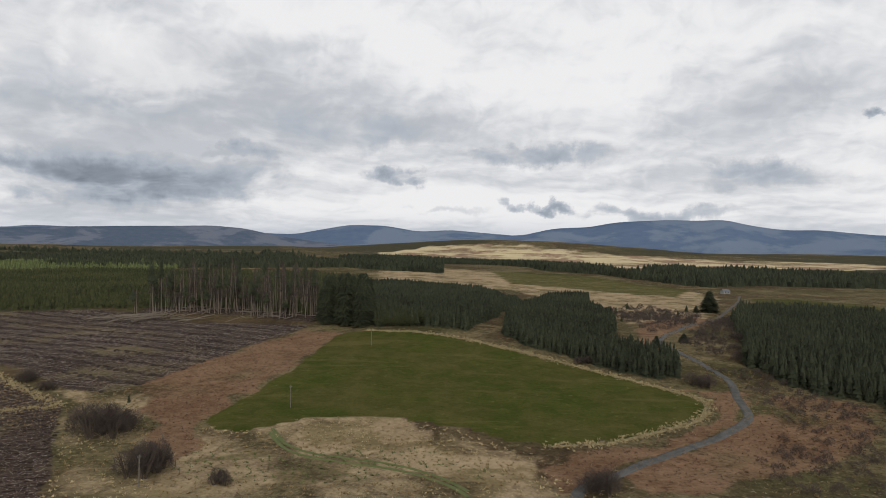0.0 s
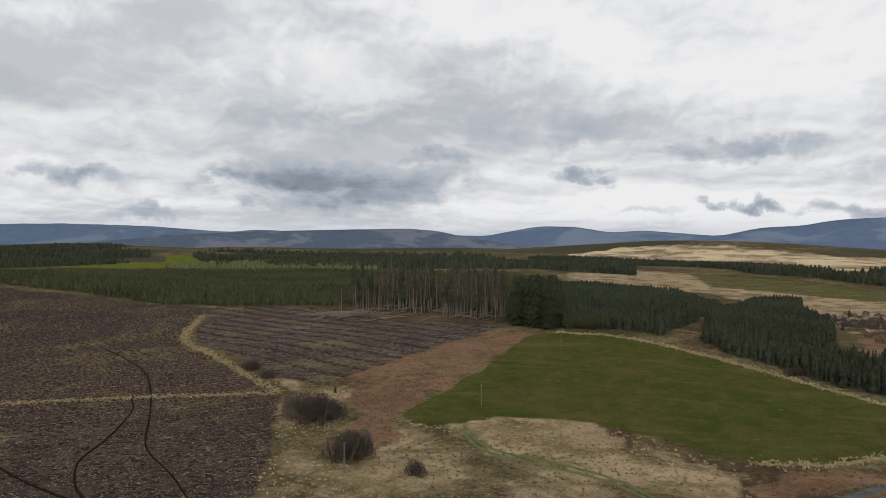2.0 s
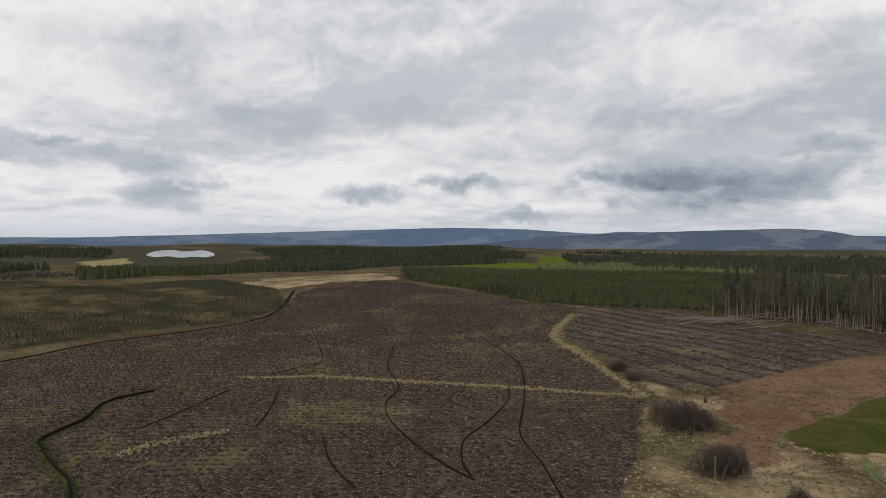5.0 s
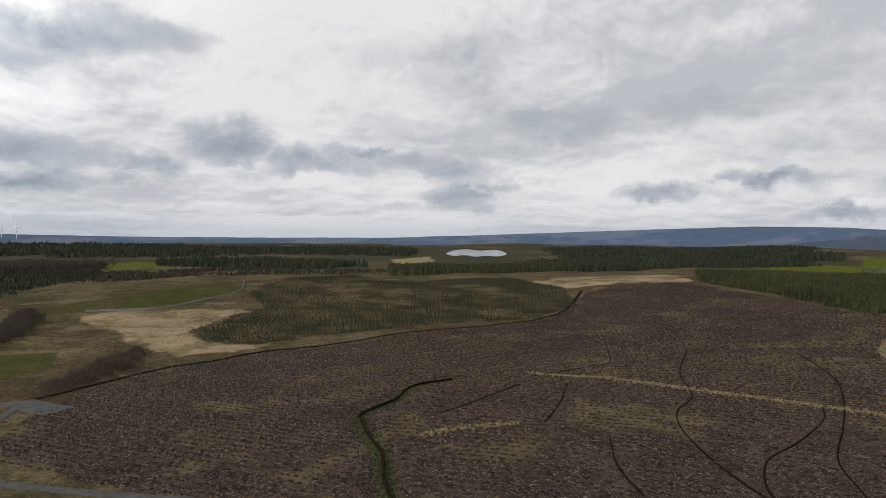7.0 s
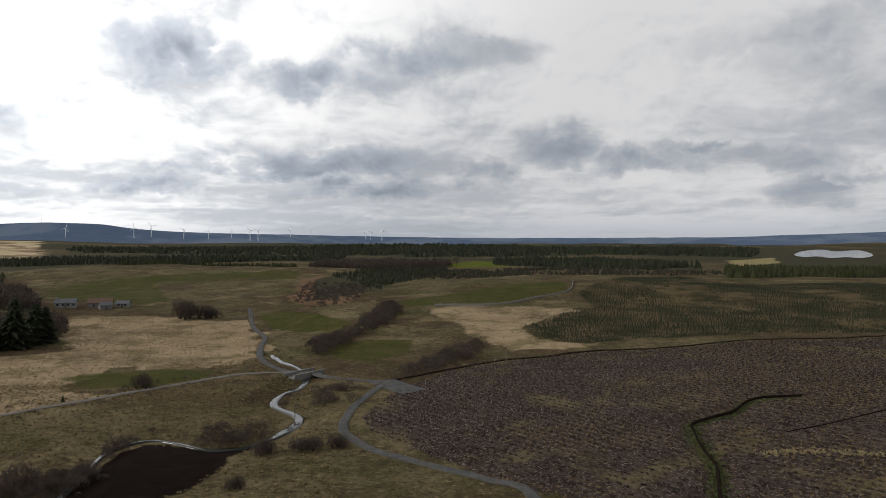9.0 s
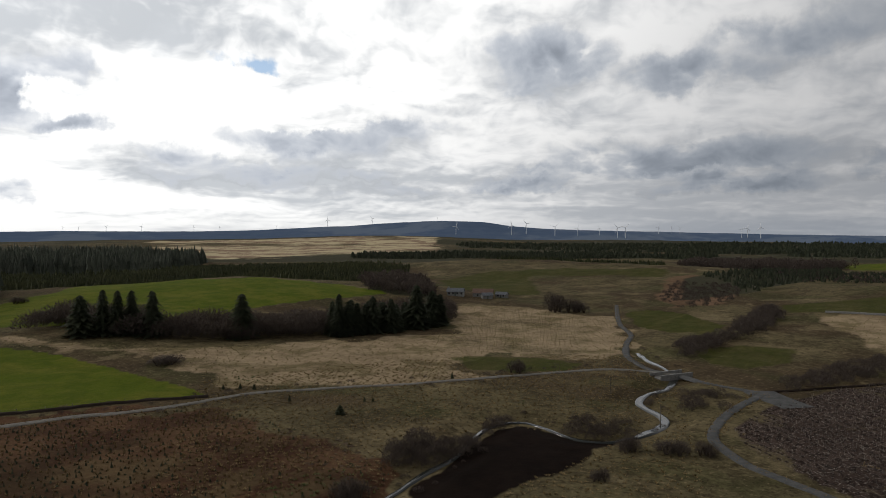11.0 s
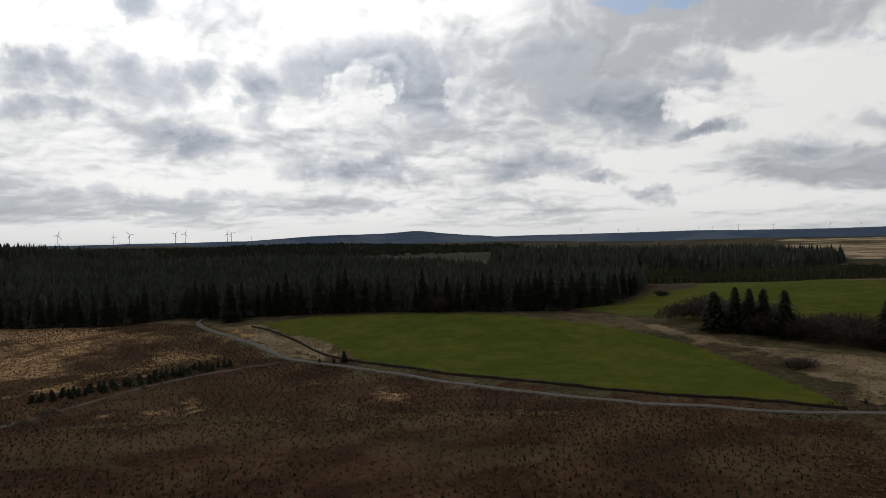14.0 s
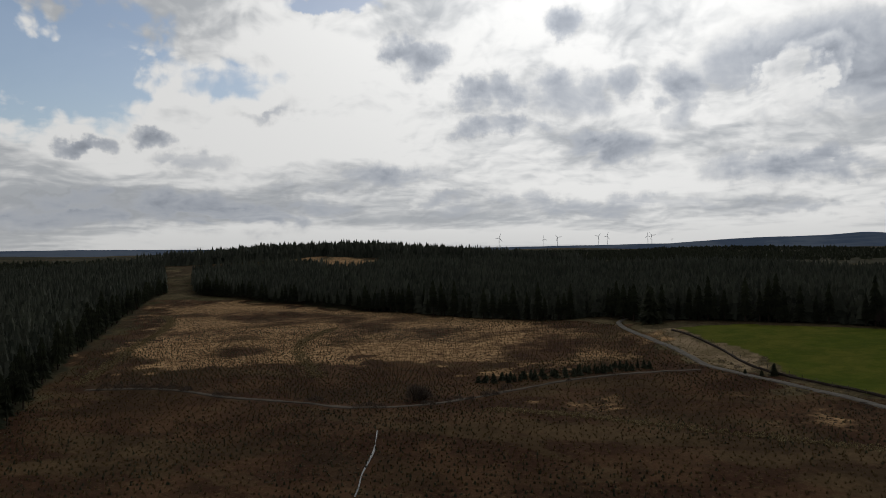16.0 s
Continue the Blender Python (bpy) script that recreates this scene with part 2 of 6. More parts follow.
w.links.new(both.outputs[0], w.nodes.new("ShaderNodeOutputWorld").inputs[0])

# ---- materials ----
def material(name, rough=0.9, spec=0.2, metal=0.0):
    m = bpy.data.materials.new(name)
    m.use_nodes = True
    n = Nodes(m.node_tree)
    b = n.nodes.new("ShaderNodeBsdfPrincipled")
    b.inputs["Roughness"].default_value, b.inputs["Specular IOR Level"].default_value, b.inputs["Metallic"].default_value = rough, spec, metal
    n.links.new(b.outputs[0], n.nodes.new("ShaderNodeOutputMaterial").inputs[0])
    place = n.nodes.new("ShaderNodeNewGeometry")
    return m, n, b, place.outputs["Position"], place.outputs["Random Per Island"]


def relief(n, b, value, distance, strength=0.6):
    k = n.nodes.new("ShaderNodeBump")
    k.inputs["Strength"].default_value, k.inputs["Distance"].default_value = strength, distance
    n.put(k.inputs["Height"], value)
    n.links.new(k.outputs[0], b.inputs["Normal"])


def plain(name, dark, light, scale=1.0, rough=0.9, spec=0.2, metal=0.0, bump=0.0, by_island=0.0, wide=0.0, leaf=0.0):
    """Two tones broken up by noise at two scales, and from piece to piece."""
    m, n, b, pos, island = material(name, rough, spec, metal)
    f = n.span(n.math("ADD", n.math("MULTIPLY", n.noise(pos, scale, 5, 0.6), 0.65), n.math("MULTIPLY", n.noise(pos, scale * 7.3, 3), 0.35)), 0.32, 0.68)
    if wide:
        f = n.math("ADD", n.math("MULTIPLY", f, 0.55), n.math("MULTIPLY", n.span(n.noise(pos, wide, 4, 0.6), 0.35, 0.65), 0.45))
    if by_island:
        f = n.math("ADD", n.math("MULTIPLY", f, 1 - by_island), n.math("MULTIPLY", island, by_island))
    tint = n.mix(f, dark, light)
    n.put(b.inputs["Base Color"], tint)
    if bump:
        relief(n, b, n.noise(pos, scale * 4, 4), bump)
    if leaf:
        # Sprays of needles and twigs catch light from above whichever way the bough faces.
        spray = n.nodes.new("ShaderNodeNewGeometry")
        n.links.new(n.vec("NORMALIZE", n.vec("ADD", spray.outputs["Normal"], (0, 0, 1.3))), b.inputs["Normal"])
        t, k = n.nodes.new("ShaderNodeBsdfTranslucent"), n.nodes.new("ShaderNodeMixShader")
        n.put(t.inputs[0], n.mix(1.0, tint, (1.5, 1.5, 1.3), "MULTIPLY"))
        k.inputs[0].default_value = leaf
        end = [q for q in n.nodes if q.bl_idname == "ShaderNodeOutputMaterial"][0]
        n.links.new(b.outputs[0], k.inputs[1]), n.links.new(t.outputs[0], k.inputs[2]), n.links.new(k.outputs[0], end.inputs[0])
    return m


def ground_material():
    m, n, b, pos, _ = material("land", 1.0, 0.02)
    big, mid, small, grain = n.noise(pos, 0.011, 6, 0.6), n.noise(pos, 0.06, 6, 0.62), n.noise(pos, 0.33, 6, 0.65), n.noise(pos, 1.6, 4, 0.7)
    covers = []
    for name in ("cover_a", "cover_b", "cover_c"):
        at = n.nodes.new("ShaderNodeAttribute")
        at.attribute_name = name
        s = n.nodes.new("ShaderNodeSeparateColor")
        n.put(s.inputs[0], at.outputs["Color"])
        covers.append([*s.outputs[:3], at.outputs["Alpha"]])
    edge = n.math("ADD", n.math("MULTIPLY", n.math("SUBTRACT", small, 0.5), 0.9), n.math("MULTIPLY", n.math("SUBTRACT", grain, 0.5), 0.5))

    def tone(dark, light, field=None, low=0.4, high=0.6, grit=0.42):
        f = n.span(field if field is not None else n.math("ADD", n.math("MULTIPLY", mid, 0.5), n.math("MULTIPLY", small, 0.5)), low, high)
        f = n.math("ADD", n.math("MULTIPLY", f, 1 - grit), n.math("MULTIPLY", n.span(grain, 0.3, 0.7), grit))
        return n.mix(f, dark, light)

    def lay(base, weight, colour, hard=0.28):
        return n.mix(n.span(n.math("ADD", weight, n.math("MULTIPLY", edge, 0.5)), 0.5 - hard, 0.5 + hard), base, colour)

    rough = tone((0.0344, 0.02709, 0.01462), (0.1307, 0.1066, 0.0559))
    rough = n.mix(n.span(big, 0.45, 0.57, 0, 0.85), rough, tone((0.03268, 0.02279, 0.01376), (0.07912, 0.05504, 0.03096)))
    rough = n.mix(n.span(n.noise(pos, 0.033, 5, 0.65, 0.4), 0.54, 0.64, 0, 0.7), rough, tone((0.0989, 0.07654, 0.04042), (0.1995, 0.1591, 0.0903)))
    rough = n.mix(n.span(n.noise(pos, 0.02, 6, 0.62), 0.51, 0.62, 0, 0.6), rough, tone((0.0290, 0.0320, 0.0120), (0.0700, 0.0680, 0.0280)))
    # Tussock noise: the gaps between tussocks are painted dark with it below.
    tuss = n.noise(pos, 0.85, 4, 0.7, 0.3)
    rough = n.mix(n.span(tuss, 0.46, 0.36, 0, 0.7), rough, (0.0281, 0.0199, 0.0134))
    rough = n.mix(n.span(tuss, 0.58, 0.68, 0, 0.6), rough, (0.211, 0.158, 0.0938))
    (pasture, felled, bracken, straw), (heath, peat, floor, moor), (young, tawny, pale, sunlit) = covers
    # Straw and red-brown far moor, its straw brightened to stand for sunlight.
    c = lay(rough, moor, n.mix(n.span(n.noise(pos, 0.009, 8, 0.72), 0.46, 0.56), tone((0.36, 0.30, 0.18), (0.46, 0.38, 0.24)), tone((0.14, 0.085, 0.06), (0.26, 0.18, 0.12))))
    c = lay(c, straw, n.mix(n.span(n.noise(pos, 0.07, 6, 0.65, 0.3), 0.47, 0.6, 0, 0.75), tone((0.179, 0.129, 0.0788), (0.305, 0.234, 0.148)), tone((0.0763, 0.062, 0.0285), (0.138, 0.11, 0.0532))))
    c = lay(c, heath, n.mix(n.span(mid, 0.42, 0.6), tone((0.03263, 0.01512, 0.009562), (0.063, 0.03125, 0.01856)), tone((0.05625, 0.02923, 0.01631), (0.09563, 0.05242, 0.02869))))
    # Shade between heath tussocks and light on their tips, painted by noise.
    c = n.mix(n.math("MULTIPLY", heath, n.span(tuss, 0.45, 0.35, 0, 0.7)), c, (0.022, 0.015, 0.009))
    c = n.mix(n.math("MULTIPLY", heath, n.span(n.noise(pos, 1.25, 4, 0.75, 0.2), 0.54, 0.64, 0, 0.75)), c, tone((0.0792, 0.054, 0.02592), (0.144, 0.1044, 0.054)))
    streak = n.noise(n.mapping(pos, rot=(0, 0, radians(25)), scale=(0.35, 1, 1)), 0.05, 6, 0.68, 0.5)
    c = n.mix(n.math("MULTIPLY", heath, n.span(streak, 0.52, 0.6, 0, 0.65)), c, tone((0.0648, 0.04464, 0.02232), (0.1152, 0.0828, 0.0432)))
    c = n.mix(n.math("MULTIPLY", heath, n.span(n.noise(pos, 0.024, 6, 0.7, 0.5), 0.5, 0.6, 0, 0.7)), c, tone((0.026, 0.016, 0.010), (0.06, 0.037, 0.02)))
    # Sunshine on the upper heath is put into the colour as golden tan.
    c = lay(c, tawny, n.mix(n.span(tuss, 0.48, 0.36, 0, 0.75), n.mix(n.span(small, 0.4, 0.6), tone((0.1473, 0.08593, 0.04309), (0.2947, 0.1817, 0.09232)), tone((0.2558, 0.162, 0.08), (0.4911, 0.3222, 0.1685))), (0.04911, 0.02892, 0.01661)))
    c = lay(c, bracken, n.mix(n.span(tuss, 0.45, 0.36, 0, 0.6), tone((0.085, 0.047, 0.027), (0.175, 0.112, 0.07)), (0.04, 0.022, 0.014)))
    c = lay(c, young, n.mix(n.span(mid, 0.4, 0.6), tone((0.0238, 0.0227, 0.0117), (0.0476, 0.0437, 0.0224)), tone((0.0619, 0.0459, 0.0246), (0.0952, 0.0699, 0.0381))))
    c = lay(c, floor, tone((0.03, 0.03, 0.018), (0.055, 0.05, 0.03)))
    furrow = n.mapping(pos, rot=(0, 0, radians(-47)), scale=(0.45, 1.5, 1))
    # Furrow hollows have no depth here, only a darker colour; litter is pale.
    litter, hollow = n.noise(pos, 2.3, 3, 0.75), n.noise(furrow, 0.75, 4, 0.6, 0.4)
    felled_tone = tone((0.02938, 0.02004, 0.01607), (0.06566, 0.04622, 0.03715))
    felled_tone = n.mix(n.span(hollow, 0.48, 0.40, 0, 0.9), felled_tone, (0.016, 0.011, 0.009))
    felled_tone = n.mix(n.span(litter, 0.58, 0.66, 0, 0.9), felled_tone, (0.25, 0.215, 0.185))
    felled_tone = n.mix(n.span(n.noise(pos, 0.035, 6, 0.68, 0.4), 0.52, 0.62, 0, 0.7), felled_tone, tone((0.054, 0.0432, 0.02016), (0.144, 0.1152, 0.0612)))
    c = lay(c, felled, felled_tone)
    c = lay(c, peat, tone((0.0048, 0.003, 0.0024), (0.0126, 0.0081, 0.006)))
    c = lay(c, pale, tone((0.16, 0.132, 0.06), (0.264, 0.22, 0.112)))
    sward = n.noise(pos, 0.16, 6, 0.7, 0.5)
    grass = n.mix(n.span(mid, 0.4, 0.62), tone((0.02772, 0.03671, 0.007497), (0.05174, 0.05426, 0.01285), sward), tone((0.0399, 0.0415, 0.01109), (0.06636, 0.05905, 0.01953), sward))
    grass = n.mix(n.span(n.noise(pos, 0.45, 5, 0.7), 0.58, 0.72, 0, 0.45), grass, (0.115, 0.105, 0.04))
    swath = n.noise(n.mapping(pos, rot=(0, 0, radians(35)), scale=(0.25, 1.4, 1)), 0.09, 5, 0.7, 0.6)
    grass = n.mix(n.span(swath, 0.54, 0.66, 0, 0.5), grass, (0.085, 0.072, 0.026))
    grass = n.mix(n.span(n.noise(pos, 0.95, 4, 0.75), 0.44, 0.34, 0, 0.5), grass, (0.022, 0.032, 0.006))
    c = lay(c, pasture, grass, 0.2)
    # Green fields in sun: the sunlight is painted in as brighter grass.
    bright = n.mix(n.span(mid, 0.4, 0.62), tone((0.04849, 0.06998, 0.006246), (0.07759, 0.09836, 0.008904), sward), tone((0.06789, 0.08227, 0.008904), (0.1144, 0.1173, 0.01604), sward))
    c = lay(c, sunlit, n.mix(0.9, grass, bright), 0.2)
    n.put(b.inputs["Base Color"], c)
    relief(n, b, n.math("ADD", n.math("MULTIPLY", small, 0.7), n.math("MULTIPLY", grain, 0.3)), 0.7, 0.5)
    return m


LAND = ground_material()
ASPHALT = plain("asphalt", (0.0486, 0.0486, 0.0486), (0.0891, 0.08775, 0.08505), 0.5, 0.95, 0.1, bump=0.02)
GRAVEL = plain("gravel", (0.0756, 0.0675, 0.0567), (0.1404, 0.1296, 0.1134), 0.7, 0.95, 0.2, bump=0.04)
DIRT = plain("near-black bare earth", (0.006, 0.004, 0.003), (0.018, 0.012, 0.009), 0.8, 1.0, 0.03, bump=0.05)
SPRUCE = plain("spruce needles", (0.02013, 0.02501, 0.01647), (0.07808, 0.08662, 0.05246), 0.35, 0.85, 0.12, by_island=0.4, wide=0.025, leaf=0.5)
# Mature spruce, lightened to stand for light that its backlit crowns lack.
SPRUCE_TALL_LIT = plain("mature spruce needles, painted lighter", (0.0351, 0.0432, 0.0351), (0.162, 0.1728, 0.1323), 0.35, 0.85, 0.12, by_island=0.5, wide=0.02, leaf=0.5)
SPRUCE_YOUNG = plain("young spruce needles", (0.0207, 0.02645, 0.01322), (0.0874, 0.0897, 0.03795), 0.3, 0.85, 0.12, by_island=0.35, wide=0.014, leaf=0.4)
SPRUCE_LIGHT = plain("larch and willow shoots", (0.045, 0.0562, 0.0225), (0.09, 0.105, 0.0375), 0.3, 0.85, 0.15, by_island=0.5)
BARK = plain("conifer bark", (0.035, 0.025, 0.019), (0.08, 0.06, 0.045), 1.5, 0.95, bump=0.03, by_island=0.3)
DEAD_WOOD = plain("bleached dead wood", (0.0796, 0.0638, 0.0488), (0.165, 0.138, 0.108), 1.2, 0.9, by_island=0.5)
TWIGS = plain("bare twigs", (0.030, 0.0225, 0.0195), (0.085, 0.065, 0.054), 0.5, 0.95, by_island=0.4, leaf=0.25)
BRASH = plain("felling brash", (0.06, 0.048, 0.041), (0.29, 0.25, 0.215), 0.6, 0.9, by_island=0.85)
PALE_BRASH = plain("bleached felling brash", (0.085, 0.066, 0.057), (0.27, 0.23, 0.205), 0.6, 0.9, by_island=0.8)
MOUND = plain("turned peat mounds", (0.01628, 0.0114, 0.009225), (0.0462, 0.03368, 0.02715), 0.4, 0.95, by_island=0.5)
TUFT = plain("dead grass tufts", (0.09, 0.0627, 0.0281), (0.234, 0.167, 0.08), 0.5, 0.95, by_island=0.6)
HEATH_TUFT = plain("dull heath grass tufts", (0.065, 0.04485, 0.02015), (0.1885, 0.1313, 0.06045), 0.5, 0.95, by_island=0.6)
PALE_TUFT = plain("pale meadow grass", (0.17, 0.13, 0.065), (0.34, 0.275, 0.15), 0.5, 0.95, by_island=0.6)
STRAW = plain("strip of dead grass", (0.09, 0.0713, 0.036), (0.255, 0.21, 0.12), 0.7, 0.95, bump=0.15)
FERN = plain("dead bracken fronds", (0.075, 0.042, 0.024), (0.20, 0.128, 0.08), 0.5, 0.95, by_island=0.6)
RUSH = plain("green rushes", (0.05, 0.065, 0.022), (0.10, 0.115, 0.04), 0.5, 0.9, by_island=0.5)
HEATHER = plain("heather clumps", (0.0375, 0.0238, 0.015), (0.106, 0.0688, 0.0413), 0.5, 0.95, by_island=0.5)
STONE = plain("field stone", (0.09, 0.087, 0.081), (0.216, 0.21, 0.198), 1.4, 0.9, bump=0.03, by_island=0.4)
POLE_WOOD = plain("weathered post wood", (0.072, 0.0612, 0.0468), (0.1296, 0.1152, 0.0936), 2.0, 0.9)
STEEL = plain("white tower paint", (0.74, 0.75, 0.76), (0.82, 0.82, 0.82), 0.05, 0.4, 0.5)
WHITEWASH = plain("whitewashed wall", (0.175, 0.172, 0.159), (0.229, 0.226, 0.213), 0.6, 0.9)
SLATE = plain("slate roof", (0.06, 0.065, 0.075), (0.12, 0.125, 0.135), 1.2, 0.7)
PATH_GRIT = plain("rough track stones and mud", (0.045, 0.038, 0.03), (0.12, 0.10, 0.08), 0.5, 0.95, 0.15, bump=0.05, wide=0.08)
SHEETING = plain("rusted sheet roof", (0.08, 0.045, 0.0325), (0.125, 0.078, 0.0585), 0.8, 0.7)
DARK_GLASS = plain("window glass", (0.02, 0.022, 0.025), (0.03, 0.033, 0.036), 1, 0.1, 0.5)
DARK_WOOD = plain("dark painted door", (0.05, 0.06, 0.05), (0.08, 0.09, 0.075), 1, 0.7)
# Far-hill tones: aerial haze is painted in as blue over wood and heath.
def hill_material(name, hazy_wood, hazy_heath, scale):
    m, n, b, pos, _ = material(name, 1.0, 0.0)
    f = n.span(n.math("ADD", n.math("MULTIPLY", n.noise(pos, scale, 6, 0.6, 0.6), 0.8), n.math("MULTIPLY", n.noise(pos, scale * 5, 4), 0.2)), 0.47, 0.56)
    n.put(b.inputs["Base Color"], n.mix(f, n.mix(n.noise(pos, scale * 9, 3), hazy_wood, n.mix(0.5, hazy_wood, hazy_heath)), n.mix(0.25, hazy_heath, hazy_wood)))
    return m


HILL_HAZY = hill_material("far hills in painted haze", (0.060, 0.090, 0.150), (0.135, 0.165, 0.215), 0.0016)
HILL_NEAR_HAZY = hill_material("forest hills in painted haze", (0.042, 0.064, 0.098), (0.130, 0.138, 0.172), 0.003)
water_mat, wn, wb, wpos, _ = material("water", 0.12, 0.5)
wb.inputs["IOR"].default_value = 1.33
wb.inputs["Base Color"].default_value = (0.02, 0.022, 0.02, 1)
relief(wn, wb, wn.noise(wpos, 1.5, 3), 0.03, 0.3)

# ---- the lie of the land ----
# Gentle drumlins: bearing (degrees anticlockwise from north), distance, height, half-length along the bearing, half-width across.
HILLS_NEAR = [
    (-3, 262, 9, 100, 150), (24, 380, 8, 110, 130), (50, 560, 11, 190, 200), (66, 860, 6, 260, 260),
    (88, 480, 10, 110, 120), (79, 680, 10, 130, 150), (141, 440, 12, 90, 140), (119, 730, 13, 130, 170),
    (104, 660, 9, 110, 90), (168, 290, 8, 85, 150), (165, 120, 3, 60, 120),
]
HILLS_FAR = [
    (-4, 900, 9, 230, 300), (-6, 2300, 44, 420, 700), (215, 950, 30, 240, 270), (188, 800, 9, 200, 260),
    (128, 3300, 30, 500, 900), (22, 1000, 6, 200, 260), (160, 1300, 10, 300, 380), (40, 1500, 14, 300, 300),
]
FLAT = [(110, 175, 120), (66, 2050, 330)]


def bump(x, y, row):
    a = np.radians(row[0])
    c, s = np.cos(a), np.sin(a)
    u, v = -s * x + c * y - row[1], c * x + s * y
    return row[2] * np.exp(-(u / row[3]) ** 2 - (v / row[4]) ** 2)


def height(x, y):
    """The lie of the land, without its small relief."""
    x, y = np.asarray(x, float), np.asarray(y, float)
    r = np.hypot(x, y)
    z = 1.1 * np.sin(x / 61 + 0.6) * np.sin(y / 53 + 1.9) + 0.5 * np.sin(x / 23 + y / 31) * np.sin(y / 19 - x / 47 + 1)
    z = z + np.clip((r - 700) / 2500, 0, 1) * (7 * np.sin(x / 310 + 1.0) * np.sin(y / 270) + 4 * np.sin((x + y) / 170))
    for row in FLAT:
        a = np.radians(row[0])
        d = np.hypot(x + np.sin(a) * row[1], y - np.cos(a) * row[1]) / row[2]
        z = z * np.clip(d * 1.5 - 0.5, 0, 1)
    for row in HILLS_NEAR + HILLS_FAR:
        z = z + bump(x, y, row)
    # The hollow of the loch.
    a = np.radians(66.5)
    u, v = -np.sin(a) * x + np.cos(a) * y - 2000, np.cos(a) * x + np.sin(a) * y
    k = np.clip(2.2 - 1.2 * np.hypot(u / 850, v / 330), 0, 1)
    return z * (1 - k) - 1.0 * k

CLEARING = [(372, -590), (420, -598), (470, -610), (520, -655), (505, -700), (440, -705), (395, -672), (370, -630)]

# The plan: outlines and lines in metres east and north of the start.
PASTURE_DOME = [(-48.7, 147.6), (-46.2, 159.3), (-42.0, 173.4), (-38.4, 190.1), (-36.8, 216.4), (-34.4, 235.4), (-25.6, 241.7), (-11.8, 238.8), (1.6, 232.9), (12.5, 225.4), (28.7, 210.4), (42.7, 196.3), (54.5, 182.6), (61.7, 171.5), (62.2, 163.6), (55.1, 153.0), (44.5, 144.4), (34.0, 139.6), (21.1, 135.8), (13.7, 138.9), (6.1, 145.8), (-2.2, 149.1), (-12.0, 150.8), (-21.6, 149.8), (-28.6, 148.6), (-34.5, 143.0), (-40.0, 138.3), (-45.1, 140.0)]
FELLED_MAIN = [(-56.4, 97.1), (-64.5, 115.8), (-79.1, 145.6), (-87.6, 159.7), (-101.8, 170.6), (-115.5, 180.2), (-146, 204), (-161, 226), (-170, 248), (-183, 279), (-214, 288), (-268, 301), (-193, 278), (-257, 295), (-306, 311), (-353, 320), (-368, 317), (-381, 287), (-361, 242), (-305, 191), (-287, 168), (-276, 133), (-267, 94), (-253, 62), (-246.2, 36.6), (-234.0, 17.1), (-225.5, 1.9), (-209.8, -13.8), (-177.8, -25.3), (-166.0, -28.1), (-150.2, -28.5), (-139.5, -24.0), (-131.2, -15.0), (-122.4, -5.6), (-114.0, 3.7), (-108.9, 12.4), (-65.0, 11.5), (-56.4, 20.5), (-42.4, 42.4), (-43.0, 61.4)]
FELLED_RISE = [(-183, 280), (-145, 292), (-122, 282), (-92, 256), (-70, 256), (-47, 253), (-52.1, 236.2), (-60.6, 216.2), (-64.4, 199.0), (-70.8, 179.2), (-77.3, 165.1), (-90.2, 168.9), (-107.5, 181.6), (-140.0, 204.1), (-164, 238)]
BRACKEN_DELL = [(-74.2, 168.8), (-69.3, 190.8), (-61.9, 212.6), (-50.3, 238.7), (-37.2, 241.1), (-37.1, 208.1), (-40.7, 180.1), (-48.2, 157.6), (-49.6, 145.1), (-44.7, 129.2), (-45.0, 116.8), (-57.1, 139.0)]
BRACKEN_LANE = [(16.7, 126.8), (35.4, 136.1), (48.7, 143.0), (61.3, 156.2), (65.1, 171.3), (58.6, 181.3), (76.1, 181.2), (67.4, 155.8), (58.7, 144.9), (39.0, 129.5), (29.4, 120.2), (18.5, 112.7)]
BRACKEN_SCRUB = [(79.7, 176.3), (96.9, 179.0), (105.4, 165.5), (87.3, 136.8), (73.4, 129.4), (58.8, 120.6), (44.6, 116.6), (32.5, 113.9), (39.0, 126.3), (59.3, 143.5), (69.1, 153.9)]
BRACKEN_FAR = [(77, 273), (131, 390), (148, 376), (106, 286), (75, 240), (76.1, 230.6), (59.0, 229.3)]
PASTURE_SUNNY = [(36, -286), (21, -299), (-3, -300), (-41, -293), (-61, -278), (-77, -258), (-97, -236), (-111.1, -208.6), (-109.0, -200.4), (-108.6, -166.3), (-107.5, -145.8), (-105.8, -135.5), (-82.6, -152.0), (-91.8, -146.5), (-75.8, -154.3), (-55.2, -167.2), (-31.2, -184.7), (-11.6, -206.3), (-3.5, -216.8), (1.9, -238.3), (19, -259)]
PASTURE_HILL = [(-101, -302), (-164, -368), (-200, -383), (-335, -530), (-271, -349), (-298, -328), (-326, -298), (-321, -249), (-269, -253), (-227, -257), (-177, -248), (-138, -253), (-113, -278)]
PASTURE_BEND = [(-352, -122), (-368, -113), (-351, -88), (-314, -64), (-287, -61), (-285, -76), (-298, -96)]
PASTURE_WEST = [(-390, -55), (-413, -35), (-449, 7), (-472, 41), (-460, 51), (-422, 45), (-399, 26), (-369, 1), (-366, -31), (-367, -48)]
PASTURE_FORD = [(-250, -63), (-266, -51), (-273, -30), (-245.0, -30.0), (-222.1, -39.2), (-227.8, -51.8)]
